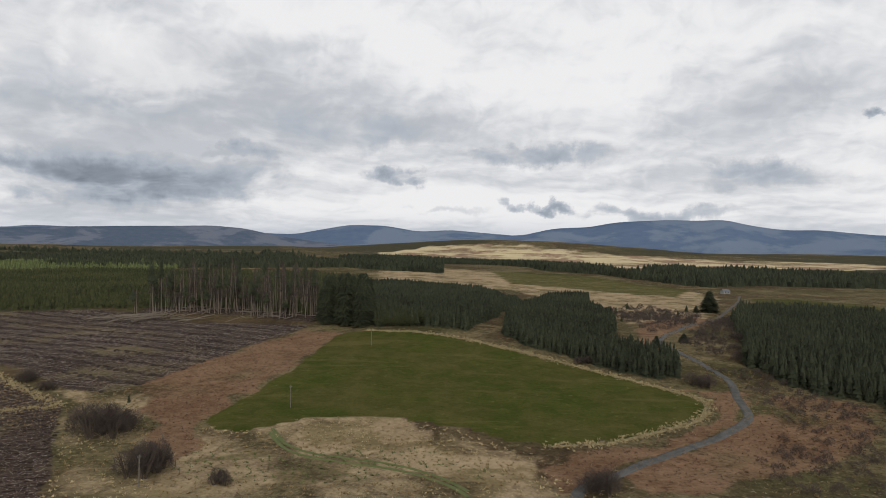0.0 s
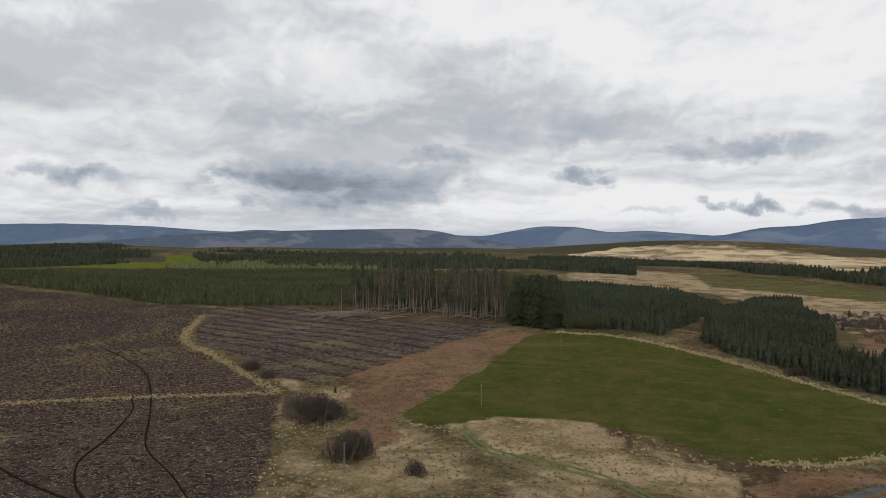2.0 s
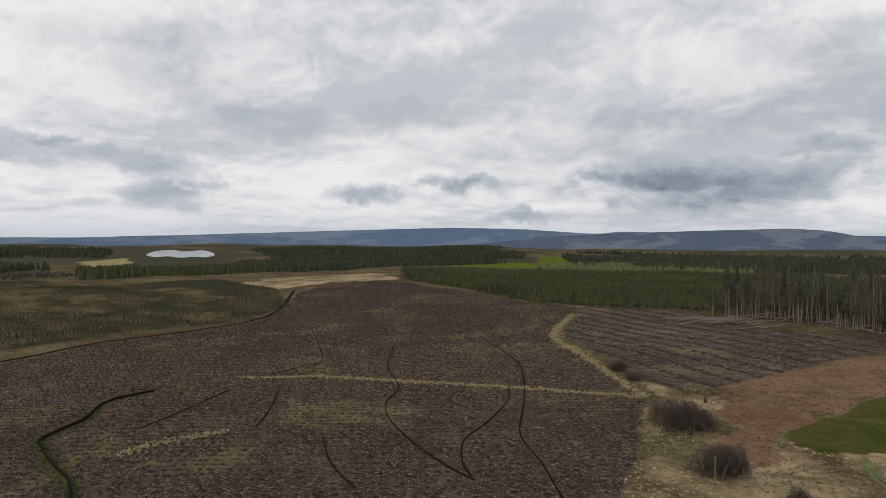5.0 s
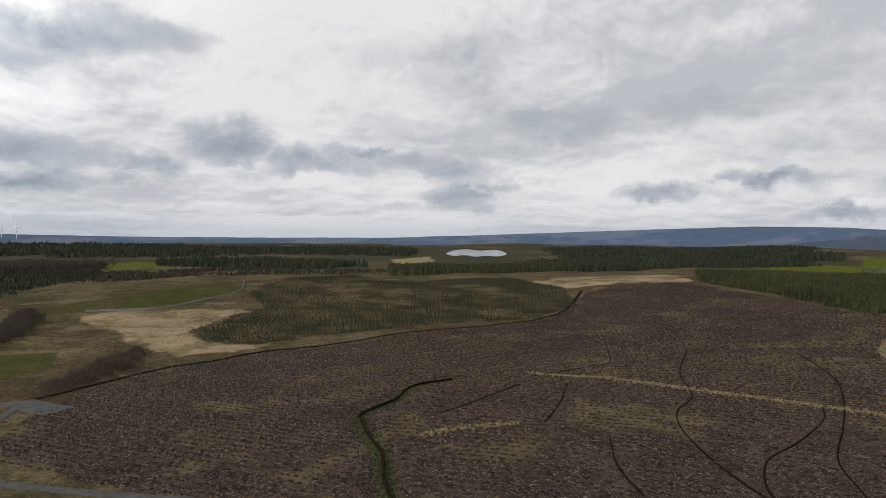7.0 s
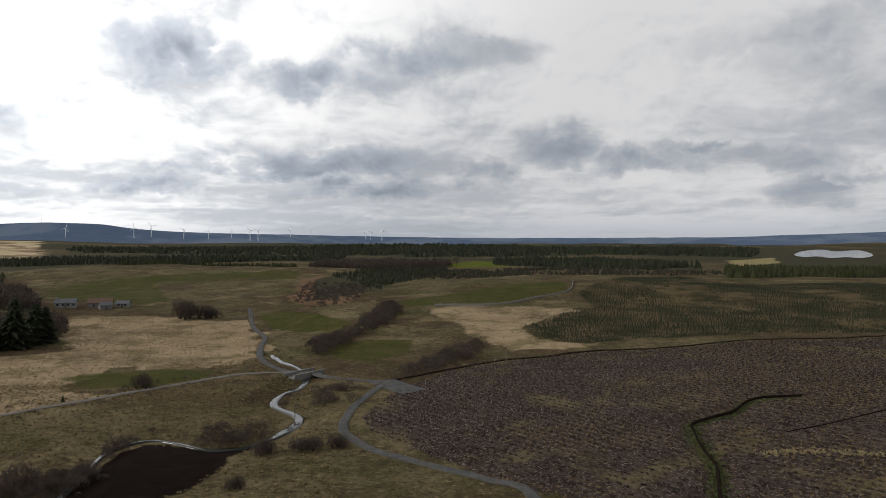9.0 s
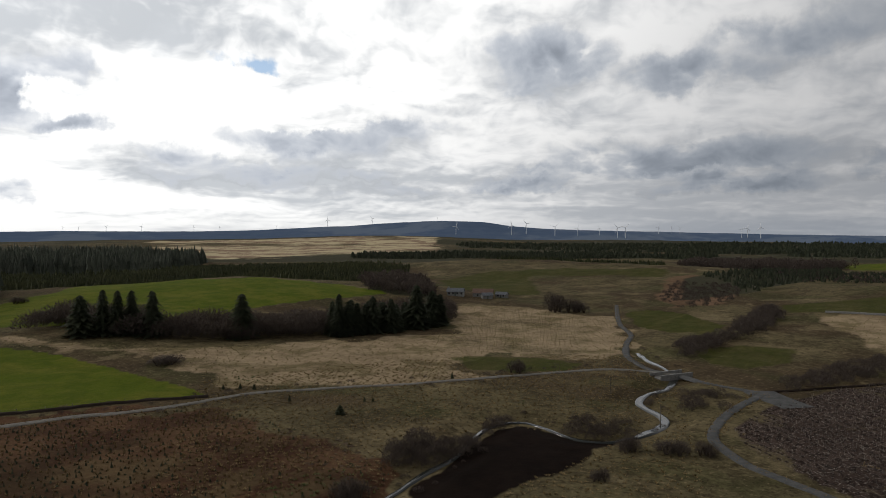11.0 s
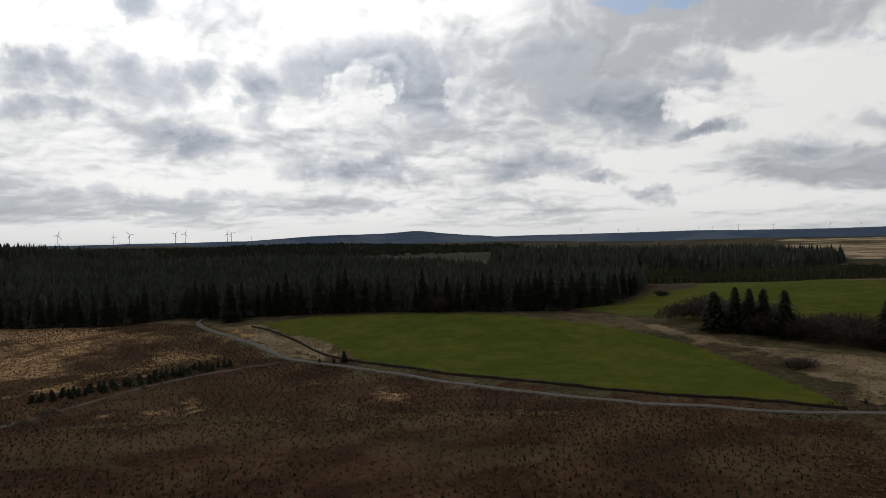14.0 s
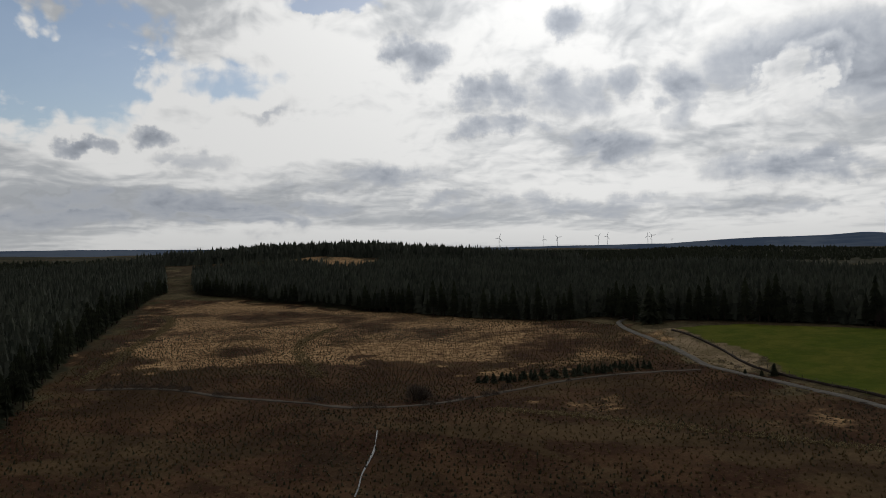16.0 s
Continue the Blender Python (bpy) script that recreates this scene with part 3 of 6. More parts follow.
PASTURE_LANE = [(-187.1, -122.3), (-197.2, -115.7), (-205.7, -97.4), (-201.9, -80.6), (-187.8, -80.1), (-174.8, -93.3), (-172.7, -105.1)]
PASTURE_FARM = [(-477, -323), (-547, -315), (-601, -262), (-605, -166), (-545, -154), (-546, -199), (-530, -262), (-410, -194), (-385, -218), (-399, -257)]
PASTURE_NORTH = [(51, 822), (138, 787), (181, 708), (223, 620), (179, 533), (128, 575), (60, 636)]
PASTURE_EAST = [(234, 540), (277, 523), (299, 472), (251, 396), (226, 420), (202, 449)]
PASTURE_FAR = [(-650, 863), (-562, 899), (-670, 1114), (-782, 1038)]
PASTURE_TRACK = [(-34.0, 136.7), (-31.1, 138.4), (-24.6, 128.0), (-15.9, 125.0), (-5.6, 120.5), (2.1, 114.2), (5.6, 109.8), (1.2, 109.0), (-7.3, 117.3), (-17.4, 121.6), (-25.9, 124.5)]
MEADOW_NORTH = [(-66, 643), (-72, 784), (-16, 863), (76, 808), (178, 697), (215, 584), (211, 525), (150, 397), (77, 273), (99, 474), (75, 527), (54, 575), (8, 588), (-42, 625)]
MEADOW_BURN = [(-111, -246), (-121, -221), (-136.7, -193.9), (-161.7, -180.3), (-192, -167), (-234, -150), (-319, -205), (-340, -161), (-329, -117), (-264, -89), (-214.1, -74.2), (-204.0, -88.9), (-203.4, -117.1), (-172.6, -114.8), (-161.5, -98.2), (-128.6, -122.9), (-112.8, -137.8), (-120.3, -163.1), (-125.1, -196.8), (-104, -231)]
STRAW_BANK = [(-28.0, 145.5), (-19.1, 149.0), (-9.5, 148.9), (2.5, 144.8), (13.5, 136.8), (19.7, 133.8), (16.5, 125.8), (7.9, 117.2), (-1.7, 119.6), (-12.9, 125.3), (-22.6, 128.4), (-28.8, 137.9)]
STRAW_FIELD = [(-356, -35), (-372, -5), (-364, 27), (-334, 50), (-272, 45), (-248.6, 25.5), (-247.9, 3.8), (-288, -11)]
PEAT = [(-91.4, -65.7), (-103.5, -66.4), (-117.5, -69.5), (-125.3, -70.7), (-130.0, -61.5), (-133.5, -47.3), (-121.6, -46.3), (-109.7, -47.7), (-98.0, -50.2), (-90.0, -51.8), (-61.8, -32.9), (-55.2, -43.1)]
HEATH = [(183.7, -125.4), (213, -159), (402, -369), (350, -399), (253, -377), (125, -342), (65, -306), (41, -262), (18.8, -224.1), (-29.8, -176.6), (-60.6, -147.7), (-43.6, -161.1), (-97.5, -130.2), (-98.1, -116.7), (-96.8, -96.8), (-97.8, -81.6), (-90.1, -69.2), (-55.2, -43.1), (-20.5, -56.4), (20.5, -56.4), (60.6, -35.0), (124.7, -63.6)]
HEATH_STRIP = [(323, -301), (351, -346), (284, -268), (223, -191), (186.2, -141.1), (159.4, -108.7), (138.9, -87.6), (151.1, -95.3), (206, -152), (295, -252)]
SAPLING_PLOT = [(-302, 13), (-338, 30), (-360, 51), (-413, 49), (-512, 92), (-551, 144), (-479, 159), (-510, 266), (-388, 243), (-321, 208), (-295, 173), (-292, 141), (-290, 112), (-284, 89), (-277, 59), (-258, 30), (-267, 17)]
STRAW_GLADE = [(-382, 90), (-470, 131), (-468, 147), (-409, 121), (-381, 100)]
MOOR_NORTH = [(-185, 1851), (-40, 2056), (127, 2076), (286, 2016), (464, 1822), (695, 1703), (1171, 1853), (803, 1271), (664, 1336), (443, 1319), (188, 1079), (39, 1327), (-98, 1456)]
MOOR_SOUTH = [(-626, -964), (-770, -855), (-1057, -918), (-1244, -839), (-2736, -1845), (-1901, -2819)]
MOOR_PALE = [(-1248, 402), (-1429, 551), (-1134, 448), (-987, 327)]
STRAW_PLOT = [(-445, 232), (-474, 297), (-506, 429), (-374, 332), (-392, 290), (-378, 245)]
LAWN_FAR = [(-1041, -72), (-1291, 29), (-987, 29), (-922, -48)]
FARM_FAR = [(-750, 750), (-630, 725), (-566, 751), (-641, 882), (-720, 858)]
HEATHER_KNOLL = [(-419, -125), (-545, -154), (-582, -142), (-533, -106), (-465, -83), (-389, -80), (-374, -100)]
WOOD_YOUNG = [(-366, 334), (-318, 324), (-266, 305), (-214, 289), (-185, 285), (-157, 291), (-132, 301), (-108, 309), (-80, 299), (-50, 280), (-36, 277), (-63, 516), (-73, 696), (-158, 743), (-274, 752), (-398, 717), (-523, 670), (-590, 611), (-535, 482)]
WOOD_CREST = [(-505, 696), (-420, 727), (-311, 770), (-308, 846), (-411, 923), (-541, 865), (-578, 767)]
WOOD_MID = [(-24, 249), (-6.3, 248.1), (9.5, 242.9), (23, 285), (53, 479), (30, 561), (-41, 621), (-66, 619), (-39, 375)]
WOOD_WEDGE = [(21.2, 238.1), (46, 418), (78, 519), (109, 526), (93, 437), (68, 270), (53.6, 236.9), (56.5, 226.8), (69.4, 210.2), (65.1, 192.1), (56.0, 187.5), (45.6, 202.0), (37.5, 212.1), (25.0, 223.3)]
WOOD_EAST = [(146, 355), (186, 437), (216, 434), (250, 394), (270, 322), (138.9, 143.9), (88.2, 121.4), (109.8, 172.4), (96.2, 180.6), (88.7, 203.8), (109, 255)]
WOOD_FAR_EAST = [(231, 828), (435, 1296), (376, 1034), (575, 996), (676, 930), (554, 709), (424, 678), (316, 690), (248, 658)]
WOOD_WEST = [(-779, 450), (-654, 425), (-695, 524), (-755, 656), (-729, 755), (-677, 867), (-831, 1064), (-1115, 1004), (-1161, 783), (-1006, 558)]
WOOD_LOCH = [(-545, 176), (-563, 217), (-609, 318), (-710, 525), (-766, 643), (-868, 754), (-901, 631), (-839, 446), (-782, 332), (-742, 241)]
WOOD_FAR_WEST = [(-1020, 0), (-926, 81), (-743, 158), (-731, 209), (-961, 276), (-1125, 239), (-1293, 136), (-1250, 0)]
WOOD_BACK = [(-158, -743), (-253, -695), (-354, -638), (-542, -719), (-646, -827), (-524, -945), (-369, -1015), (-218, -1027)]
WOOD_LOW = [(-228, -512), (-291, -525), (-382, -489), (-424, -424), (-410, -320), (-550, -400), (-619, -597), (-548, -701), (-349, -630), (-293, -658)]
WOOD_SPRUCE_A = [(239, -375), (167, -351), (95, -319), (71, -340), (49, -307), (39, -321), (7, -311), (-35, -306), (-63, -287), (-94, -290), (-177, -397), (-228, -512), (-176, -615), (-100, -713), (-0, -760), (104, -743), (204, -711), (301, -709), (408, -653)]
WOOD_SPRUCE_B = [(411, -413), (355, -405), (254, -380), (179, -360), (338, -692), (436, -647), (489, -582), (523, -523)]
WOOD_SPRUCE_C = [(153.6, -97.0), (187.1, -127.7), (222, -166), (345, -292), (441, -412), (585, -546), (738, -598), (779, -450), (644, -274), (380, -124), (171.2, -55.6), (124.7, -63.6)]
WOOD_HILL = [(597, -619), (494, -680), (386, -757), (272, -837), (218, -873), (298, -1111), (507, -1088), (705, -971), (827, -799), (755, -656)]
WOOD_DIM_A = [(-1028, 1226), (-1302, 1093), (-1272, 795), (-2252, 1300), (-2451, 2057), (-1928, 2298)]
WOOD_DIM_B = [(-1410, 513), (-1674, 295), (-1399, -49), (-1656, -382), (-2523, -629), (-3000, 0), (-2837, 603), (-2349, 855)]
WOOD_DIM_C = [(-363, -1455), (-49, -1399), (252, -1428), (547, -1504), (1026, -2819), (459, -3268), (-223, -3192), (-726, -2911)]
WOOD_DIM_D = [(-1773, -313), (-1762, -712), (-1696, -1060), (-2290, -1431), (-2689, -1086), (-2757, -486)]
WOOD_DIM_E = [(935, -903), (995, -671), (914, -407), (1504, -547), (1905, -1100), (1486, -1338)]
WOOD_DIM_F = [(-243, 1379), (-479, 1316), (-750, 1299), (-1062, 1575), (-773, 1736), (-364, 1712)]
WOOD_LINE = [(-231, 1559), (-96, 1420), (17, 1255), (122, 855), (193, 755), (240, 665), (248, 696), (208, 813), (175, 1227), (20, 1515), (-109, 1612)]
WOOD_BELT = [(-875, -761), (-975, -609), (-1103, -446), (-1218, -281), (-1418, -301), (-1298, -524), (-1170, -731), (-1034, -868)]
WOOD_MIXED = [(-869, -233), (-785, -153), (-877, -77), (-999, -52), (-1042, -128), (-990, -247)]
LANE_NORTH = [(240, 566), (209, 495), (182, 445), (112, 307), (77, 245), (74.7, 223.5), (77.3, 206.3), (77.9, 189.4), (73.2, 172.5), (68.9, 156.3), (60.1, 145.4), (50.0, 137.0), (38.4, 127.6), (29.6, 119.1), (21.7, 110.0), (22.3, 89.3)]
LANE_BURN = [(-383, -136), (-308, -108), (-276, -92), (-250, -85), (-223.4, -75.2), (-205.0, -62.5), (-204.0, -54.9), (-194.1, -44.1), (-192.0, -33.9), (-189.6, -29.7), (-176.9, -31.4), (-162.0, -32.6), (-147.4, -32.0), (-138.5, -29.3), (-130.1, -22.8), (-125.7, -16.4), (-120.1, -7.4), (-116.1, -0.8), (-109.5, 6.2), (-75.6, 7.9)]
ROAD_SOUTH = [(-204.0, -54.9), (-197.6, -71.9), (-180.0, -85.2), (-160.6, -97.7), (-143.8, -109.7), (-127.1, -121.5), (-114.4, -129.6), (-104.4, -131.4), (-88.5, -135.3), (-76.6, -142.3), (-61.0, -148.6), (-35.2, -168.4), (-9.5, -197.2), (16.2, -222.3), (29.8, -246.6), (52, -283), (62, -311), (62, -339)]
TRACK_HEATH = [(176.5, -135.5), (156.6, -143.3), (128.6, -143.8), (108.3, -145.9), (90.6, -144.4), (75.1, -156.5), (65.2, -178.3), (54.2, -194.8), (40.6, -206.6), (19.9, -217.8)]
TRACK_FELLED = [(-195.0, -27.7), (-211.8, -14.0), (-228.5, 1.9), (-236.1, 17.2), (-248, 37), (-256, 63), (-271, 95), (-282, 136), (-291, 170), (-310, 195), (-370, 244)]
BURN = [(-78.9, -64.3), (-93.4, -66.5), (-104.5, -67.0), (-118.2, -70.5), (-127.0, -71.7), (-133.5, -68.5), (-132.1, -61.9), (-129.4, -55.1), (-130.9, -48.6), (-137.6, -44.7), (-146.8, -42.9), (-155.1, -44.0), (-164.4, -52.5), (-174.5, -54.3), (-185.7, -52.4), (-201.0, -54.5), (-214.2, -60.2), (-226.4, -69.1), (-242, -78)]
FELL_STREAM = [(-104.3, 33.8), (-114.7, 36.1), (-127.0, 39.4), (-138.7, 40.2), (-149.1, 41.7), (-156.1, 43.7), (-164.6, 54.7), (-172.5, 60.4), (-177.0, 66.0), (-179.5, 76.2)]
DITCH_A = [(-61.4, 88.8), (-73.7, 99.7), (-87.7, 111.4), (-100.0, 128.2), (-113.2, 145.4), (-128.3, 162.1), (-148.2, 178.6), (-167, 192)]
DITCH_B = [(-76.9, 85.9), (-90.2, 89.3), (-112.5, 99.1), (-125.3, 108.1), (-134.8, 120.8), (-156.0, 135.4), (-189, 167)]
DITCH_C = [(-77.9, 86.4), (-85.0, 91.4), (-93.3, 101.0), (-97.7, 112.5), (-105.4, 129.2), (-113.3, 138.7)]
DITCH_D = [(-160.5, 101.7), (-143.3, 88.6), (-130.1, 76.5)]
DITCH_E = [(-165.1, 89.8), (-151.5, 68.7), (-146.5, 59.4)]
DITCH_F = [(-115.7, 83.2), (-104.0, 76.1), (-96.1, 72.6), (-87.9, 69.6)]
DITCH_G = [(-243, 169), (-184.2, 132.3), (-179.7, 120.9), (-174.3, 98.4)]
RILL = [(75.3, -126.1), (70.4, -117.0), (68.1, -112.3), (64.2, -102.4), (61.3, -96.7), (59.1, -91.9)]
STRIP_A = [(-177.6, 100.7), (-163.6, 113.7), (-138.0, 125.0), (-113.3, 138.7), (-85.8, 153.7)]
STRIP_B = [(-178, 262), (-160, 226), (-145, 204), (-115.5, 180.2), (-98.6, 166.5), (-83.5, 153.8)]
STRIP_C = [(-133.4, 49.8), (-134.0, 56.9), (-132.2, 70.5)]
STRIP_D = [(60.8, -152.8), (36.6, -155.0), (-12.8, -146.7), (-45.8, -139.0)]
DYKE_A = [(-25.6, 241.7), (1.6, 232.9), (28.9, 211.4), (54.5, 182.6), (62.9, 171.0), (62.0, 162.5), (54.8, 152.0), (33.8, 138.6), (20.9, 134.8)]
DYKE_B = [(-366, -31), (-369, 1), (-399, 26), (-422, 45), (-473, 53)]
FENCE_A = [(-56.3, 139.3), (-47.7, 123.7), (-42.5, 114.4)]
FENCE_SUNNY = [(36, -281), (18, -251), (-0.0, -219.9), (-11.5, -204.3), (-30.9, -182.7), (-54.6, -165.3), (-74.9, -152.5), (-90.7, -144.8)]
LOCH = [(-1607, 663), (-1431, 611), (-1499, 667), (-1361, 630), (-1439, 696), (-1367, 684), (-1544, 799), (-1858, 951), (-2183, 1084), (-2016, 949), (-2288, 1028), (-2112, 906), (-1861, 779)]
SCRUB_EAST = [(70.9, 199.9), (91.4, 202.5), (94.8, 177.8), (103.8, 163.0), (72.3, 113.0), (49.7, 111.0), (61.6, 134.4), (74.3, 145.6), (79.1, 173.2), (80.3, 195.1)]
SCRUB_DELL = [(97, 434), (130, 452), (146, 395), (101, 284), (75, 253), (75, 282)]
SCRUB_LANE = [(78.7, 232.9), (165, 402), (100, 230), (87.7, 205.3), (85.0, 210.9), (80.5, 224.7)]
SCRUB_BURN = [(-224.5, -57.0), (-250, -67), (-271, -66), (-282, -54), (-316, -58), (-358, -59), (-378, -54), (-350, -47), (-293, -46), (-269, -53), (-242.3, -56.9)]
SCRUB_BANK = [(-95.9, -75.6), (-104.2, -76.8), (-116.4, -69.5), (-128.0, -72.3), (-132.7, -70.1), (-115.7, -66.5), (-101.2, -66.1), (-91.5, -70.9)]
SCRUB_ISLE = [(-129.7, -57.0), (-139.2, -58.6), (-143.0, -48.3), (-137.7, -44.4), (-130.5, -49.6)]
SCRUB_BRIDGE = [(-175.8, -45.9), (-192.3, -32.6), (-171.7, -31.4), (-156.3, -39.6)]
SCRUB_TRACK = [(-198.6, -24.2), (-209.5, -27.0), (-241.1, -17.2), (-261, -5), (-233.6, -4.4), (-207.3, -18.6)]
SCRUB_ROW = [(-116, -246), (-136, -255), (-135, -228), (-140, -211), (-158.0, -192.9), (-190, -182), (-230, -175), (-272, -176), (-300, -194), (-238, -200), (-191, -207), (-158, -225), (-148, -275)]
SCRUB_HEATHER = [(-414, -122), (-512, -142), (-510, -101), (-455, -81), (-385, -79), (-370, -98)]
STEMS = [(-122, 276), (-105, 282), (-80, 275), (-55, 261), (-45, 257), (-52, 293), (-81, 304), (-108, 309), (-129, 307)]
DARK_GROUP = [(-43, 252), (-26.2, 246.7), (-28, 277), (-47, 281)]
WILLOWS = [(-22.5, 246.1), (-6.3, 246.1), (-6, 263), (-25, 267)]
FIR_ROW = [(77.7, -184.3), (67.9, -190.4), (56.3, -198.5), (39.3, -211.0), (29.9, -217.7), (40.5, -218.0), (58.4, -206.4), (69.9, -196.2), (80.0, -190.0)]
BANK_A = [(36, -282), (18, -251), (3.6, -220.8), (-11.5, -204.3), (-31.1, -183.7), (-54.6, -165.3), (-74.9, -152.5), (-90.8, -144.8), (-99.1, -139.2), (-105.2, -134.7)]
STAKES = [(-197.1, -19.4), (-238.7, 3.7), (-243.2, 36.1), (-244, 81), (-211.9, 74.2), (-165.6, 35.2), (-141.9, 10.4), (-144.1, -11.4), (-163.9, -21.3)]
WOOD_KNOLL = [(-404, -108), (-454, -77), (-658, -40), (-977, -71), (-658, -112), (-550, -140)]
WOOD_RIM = [(-669, -371), (-709, -287), (-702, -201), (-788, -226), (-801, -340), (-752, -417)]
RUTS = [(-33.7, 138.9), (-28.5, 129.3), (-21.8, 124.2), (-13.5, 122.1), (-5.5, 119.4), (1.2, 114.2), (4.7, 108.9)]
COTTAGE = [(242, 600), (239, 592)]
WOOD_PATCHY = [(-0, 760), (-116, 822), (-298, 818), (-501, 772), (-723, 1032), (-487, 1205), (-217, 1231), (-0, 1000)]
WOOD_FARM = [(-355, -299), (-486, -370), (-447, -319), (-321, -217), (-322, -238), (-320, -265)]
HEATH_SUNLIT = [(201, -163), (391, -364), (345, -394), (249, -372), (123, -338), (64, -304), (43, -260), (44.2, -216.2), (61.8, -197.9), (91.6, -208.3), (128.7, -205.8), (159.7, -178.9)]
HEATH_PALE = [(58.4, -144.9), (48.5, -174.1), (30.0, -189.7), (-3.4, -191.2), (-36.1, -145.0), (11.5, -155.9), (49.4, -155.8), (62.0, -141.2)]
SCRUB_MID = [(-572, 330), (-580, 189), (-557, 59), (-535, -75), (-687, -134), (-760, -27), (-729, 128), (-694, 309)]

STRAW_BEND = [(-2, -214), (14, -221), (28, -247), (50, -283), (36, -286), (19, -259), (2, -238)]
GLEN = [(-54, 88), (-62, 112), (-78, 146), (-92, 172), (-76, 170), (-46, 142), (-30, 160), (10, 130), (30, 110), (60, 90), (0, 70)]

# ---- the land ----
rng = np.random.default_rng(7)
TABLE = rng.random((256, 256))


def grain2(x, y, size, layers=3):
    """Smooth value noise, about -1 to 1."""
    total, amp, whole = 0, 1.0, 0
    for k in range(layers):
        u, v = np.asarray(x) / size + 17.3 * k, np.asarray(y) / size + 5.1 * k
        i, j = np.floor(u).astype(int), np.floor(v).astype(int)
        f, g = u - i, v - j
        f, g = f * f * (3 - 2 * f), g * g * (3 - 2 * g)
        a, b = TABLE[i % 256, j % 256], TABLE[(i + 1) % 256, j % 256]
        c, d = TABLE[i % 256, (j + 1) % 256], TABLE[(i + 1) % 256, (j + 1) % 256]
        total, whole = total + amp * ((a * (1 - f) + b * f) * (1 - g) + (c * (1 - f) + d * f) * g), whole + amp
        size, amp = size / 2.1, amp * 0.5
    return total / whole * 2 - 1


def inside(x, y, outline, wobble=0.0):
    """Which points lie within an outline in the plan."""
    x, y = np.asarray(x, float), np.asarray(y, float)
    hit = np.zeros(x.shape, bool)
    p = np.array(outline)
    lo, hi = p.min(0) - wobble, p.max(0) + wobble
    near = (x >= lo[0]) & (x <= hi[0]) & (y >= lo[1]) & (y <= hi[1])
    xs, ys = x[near], y[near]
    if wobble:
        xs, ys = xs + wobble * grain2(xs + 900, ys, 11), ys + wobble * grain2(xs, ys + 700, 11)
    odd = np.zeros(xs.shape, bool)
    for (x0, y0), (x1, y1) in zip(outline, outline[1:] + outline[:1]):
        cross = (y0 > ys) != (y1 > ys)
        odd ^= cross & (xs < (x1 - x0) * (ys - y0) / ((y1 - y0) or 1e-9) + x0)
    hit[near] = odd
    return hit


def smooth_line(points, step=2.0):
    """A curve through the points, in even steps."""
    p = np.array(points, float)
    p = np.vstack([2 * p[0] - p[1], p, 2 * p[-1] - p[-2]])
    out = []
    for a, b, c, d in zip(p, p[1:], p[2:], p[3:]):
        for u in np.linspace(0, 1, 12, endpoint=False):
            out.append(0.5 * (2 * b + (c - a) * u + (2 * a - 5 * b + 4 * c - d) * u * u + (3 * b - a - 3 * c + d) * u ** 3))
    out = np.array(out + [p[-2]])
    run = np.concatenate([[0], np.cumsum(np.hypot(*np.diff(out, axis=0).T))])
    s = np.linspace(0, run[-1], max(2, int(run[-1] / step)))
    return np.stack([np.interp(s, run, out[:, 0]), np.interp(s, run, out[:, 1])], 1)


def distance_to(x, y, line, reach):
    """How far points lie from a curve, where nearer than reach."""
    best = np.full(x.shape, float(reach))
    lo, hi = line.min(0) - reach, line.max(0) + reach
    near = np.nonzero((x > lo[0]) & (x < hi[0]) & (y > lo[1]) & (y < hi[1]))[0]
    xs, ys, d = x[near], y[near], best[near]
    for a, b in zip(line[:-1], line[1:]):
        v = b - a
        u = np.clip(((xs - a[0]) * v[0] + (ys - a[1]) * v[1]) / (v @ v), 0, 1)
        d = np.minimum(d, np.hypot(xs - a[0] - u * v[0], ys - a[1] - u * v[1]))
    best[near] = d
    return best


BURN_LINE, STREAM_LINE = smooth_line(BURN, 3), smooth_line(FELL_STREAM, 3)
DITCHES = [smooth_line(d, 4) for d in (DITCH_A, DITCH_B, DITCH_C, DITCH_D, DITCH_E, DITCH_F, DITCH_G)]


def surface(x, y, cut=True):
    """The ground as built: the lie of the land, hummocks, and the channels cut into it."""
    x, y = np.atleast_1d(np.asarray(x, float)), np.atleast_1d(np.asarray(y, float))
    z = height(x, y) + 0.28 * grain2(x, y, 9) + 0.8 * grain2(x, y, 60, 2) * np.clip(np.hypot(x, y) / 400, 0.15, 1)
    if not cut:
        return z
    for line, half, deep in ((BURN_LINE, 6.5, 1.5), (STREAM_LINE, 4, 1.0)):
        z = z - deep * np.clip(1 - distance_to(x, y, line, half) / half, 0, 1) ** 0.6
    return z


def mesh_from(name, verts, faces, mat, smooth=False):
    """A mesh from arrays of corners and of three- or four-cornered faces."""
    me = bpy.data.meshes.new(name)
    verts, faces = np.asarray(verts, np.float32), np.asarray(faces, np.int32)
    k = faces.shape[1]
    me.vertices.add(len(verts)), me.loops.add(faces.size), me.polygons.add(len(faces))
    me.vertices.foreach_set("co", verts.ravel())
    me.loops.foreach_set("vertex_index", faces.ravel())
    me.polygons.foreach_set("loop_start", np.arange(0, faces.size, k, dtype=np.int32))
    me.polygons.foreach_set("use_smooth", np.full(len(faces), smooth))
    me.update(calc_edges=True)
    me.materials.append(mat)
    return me


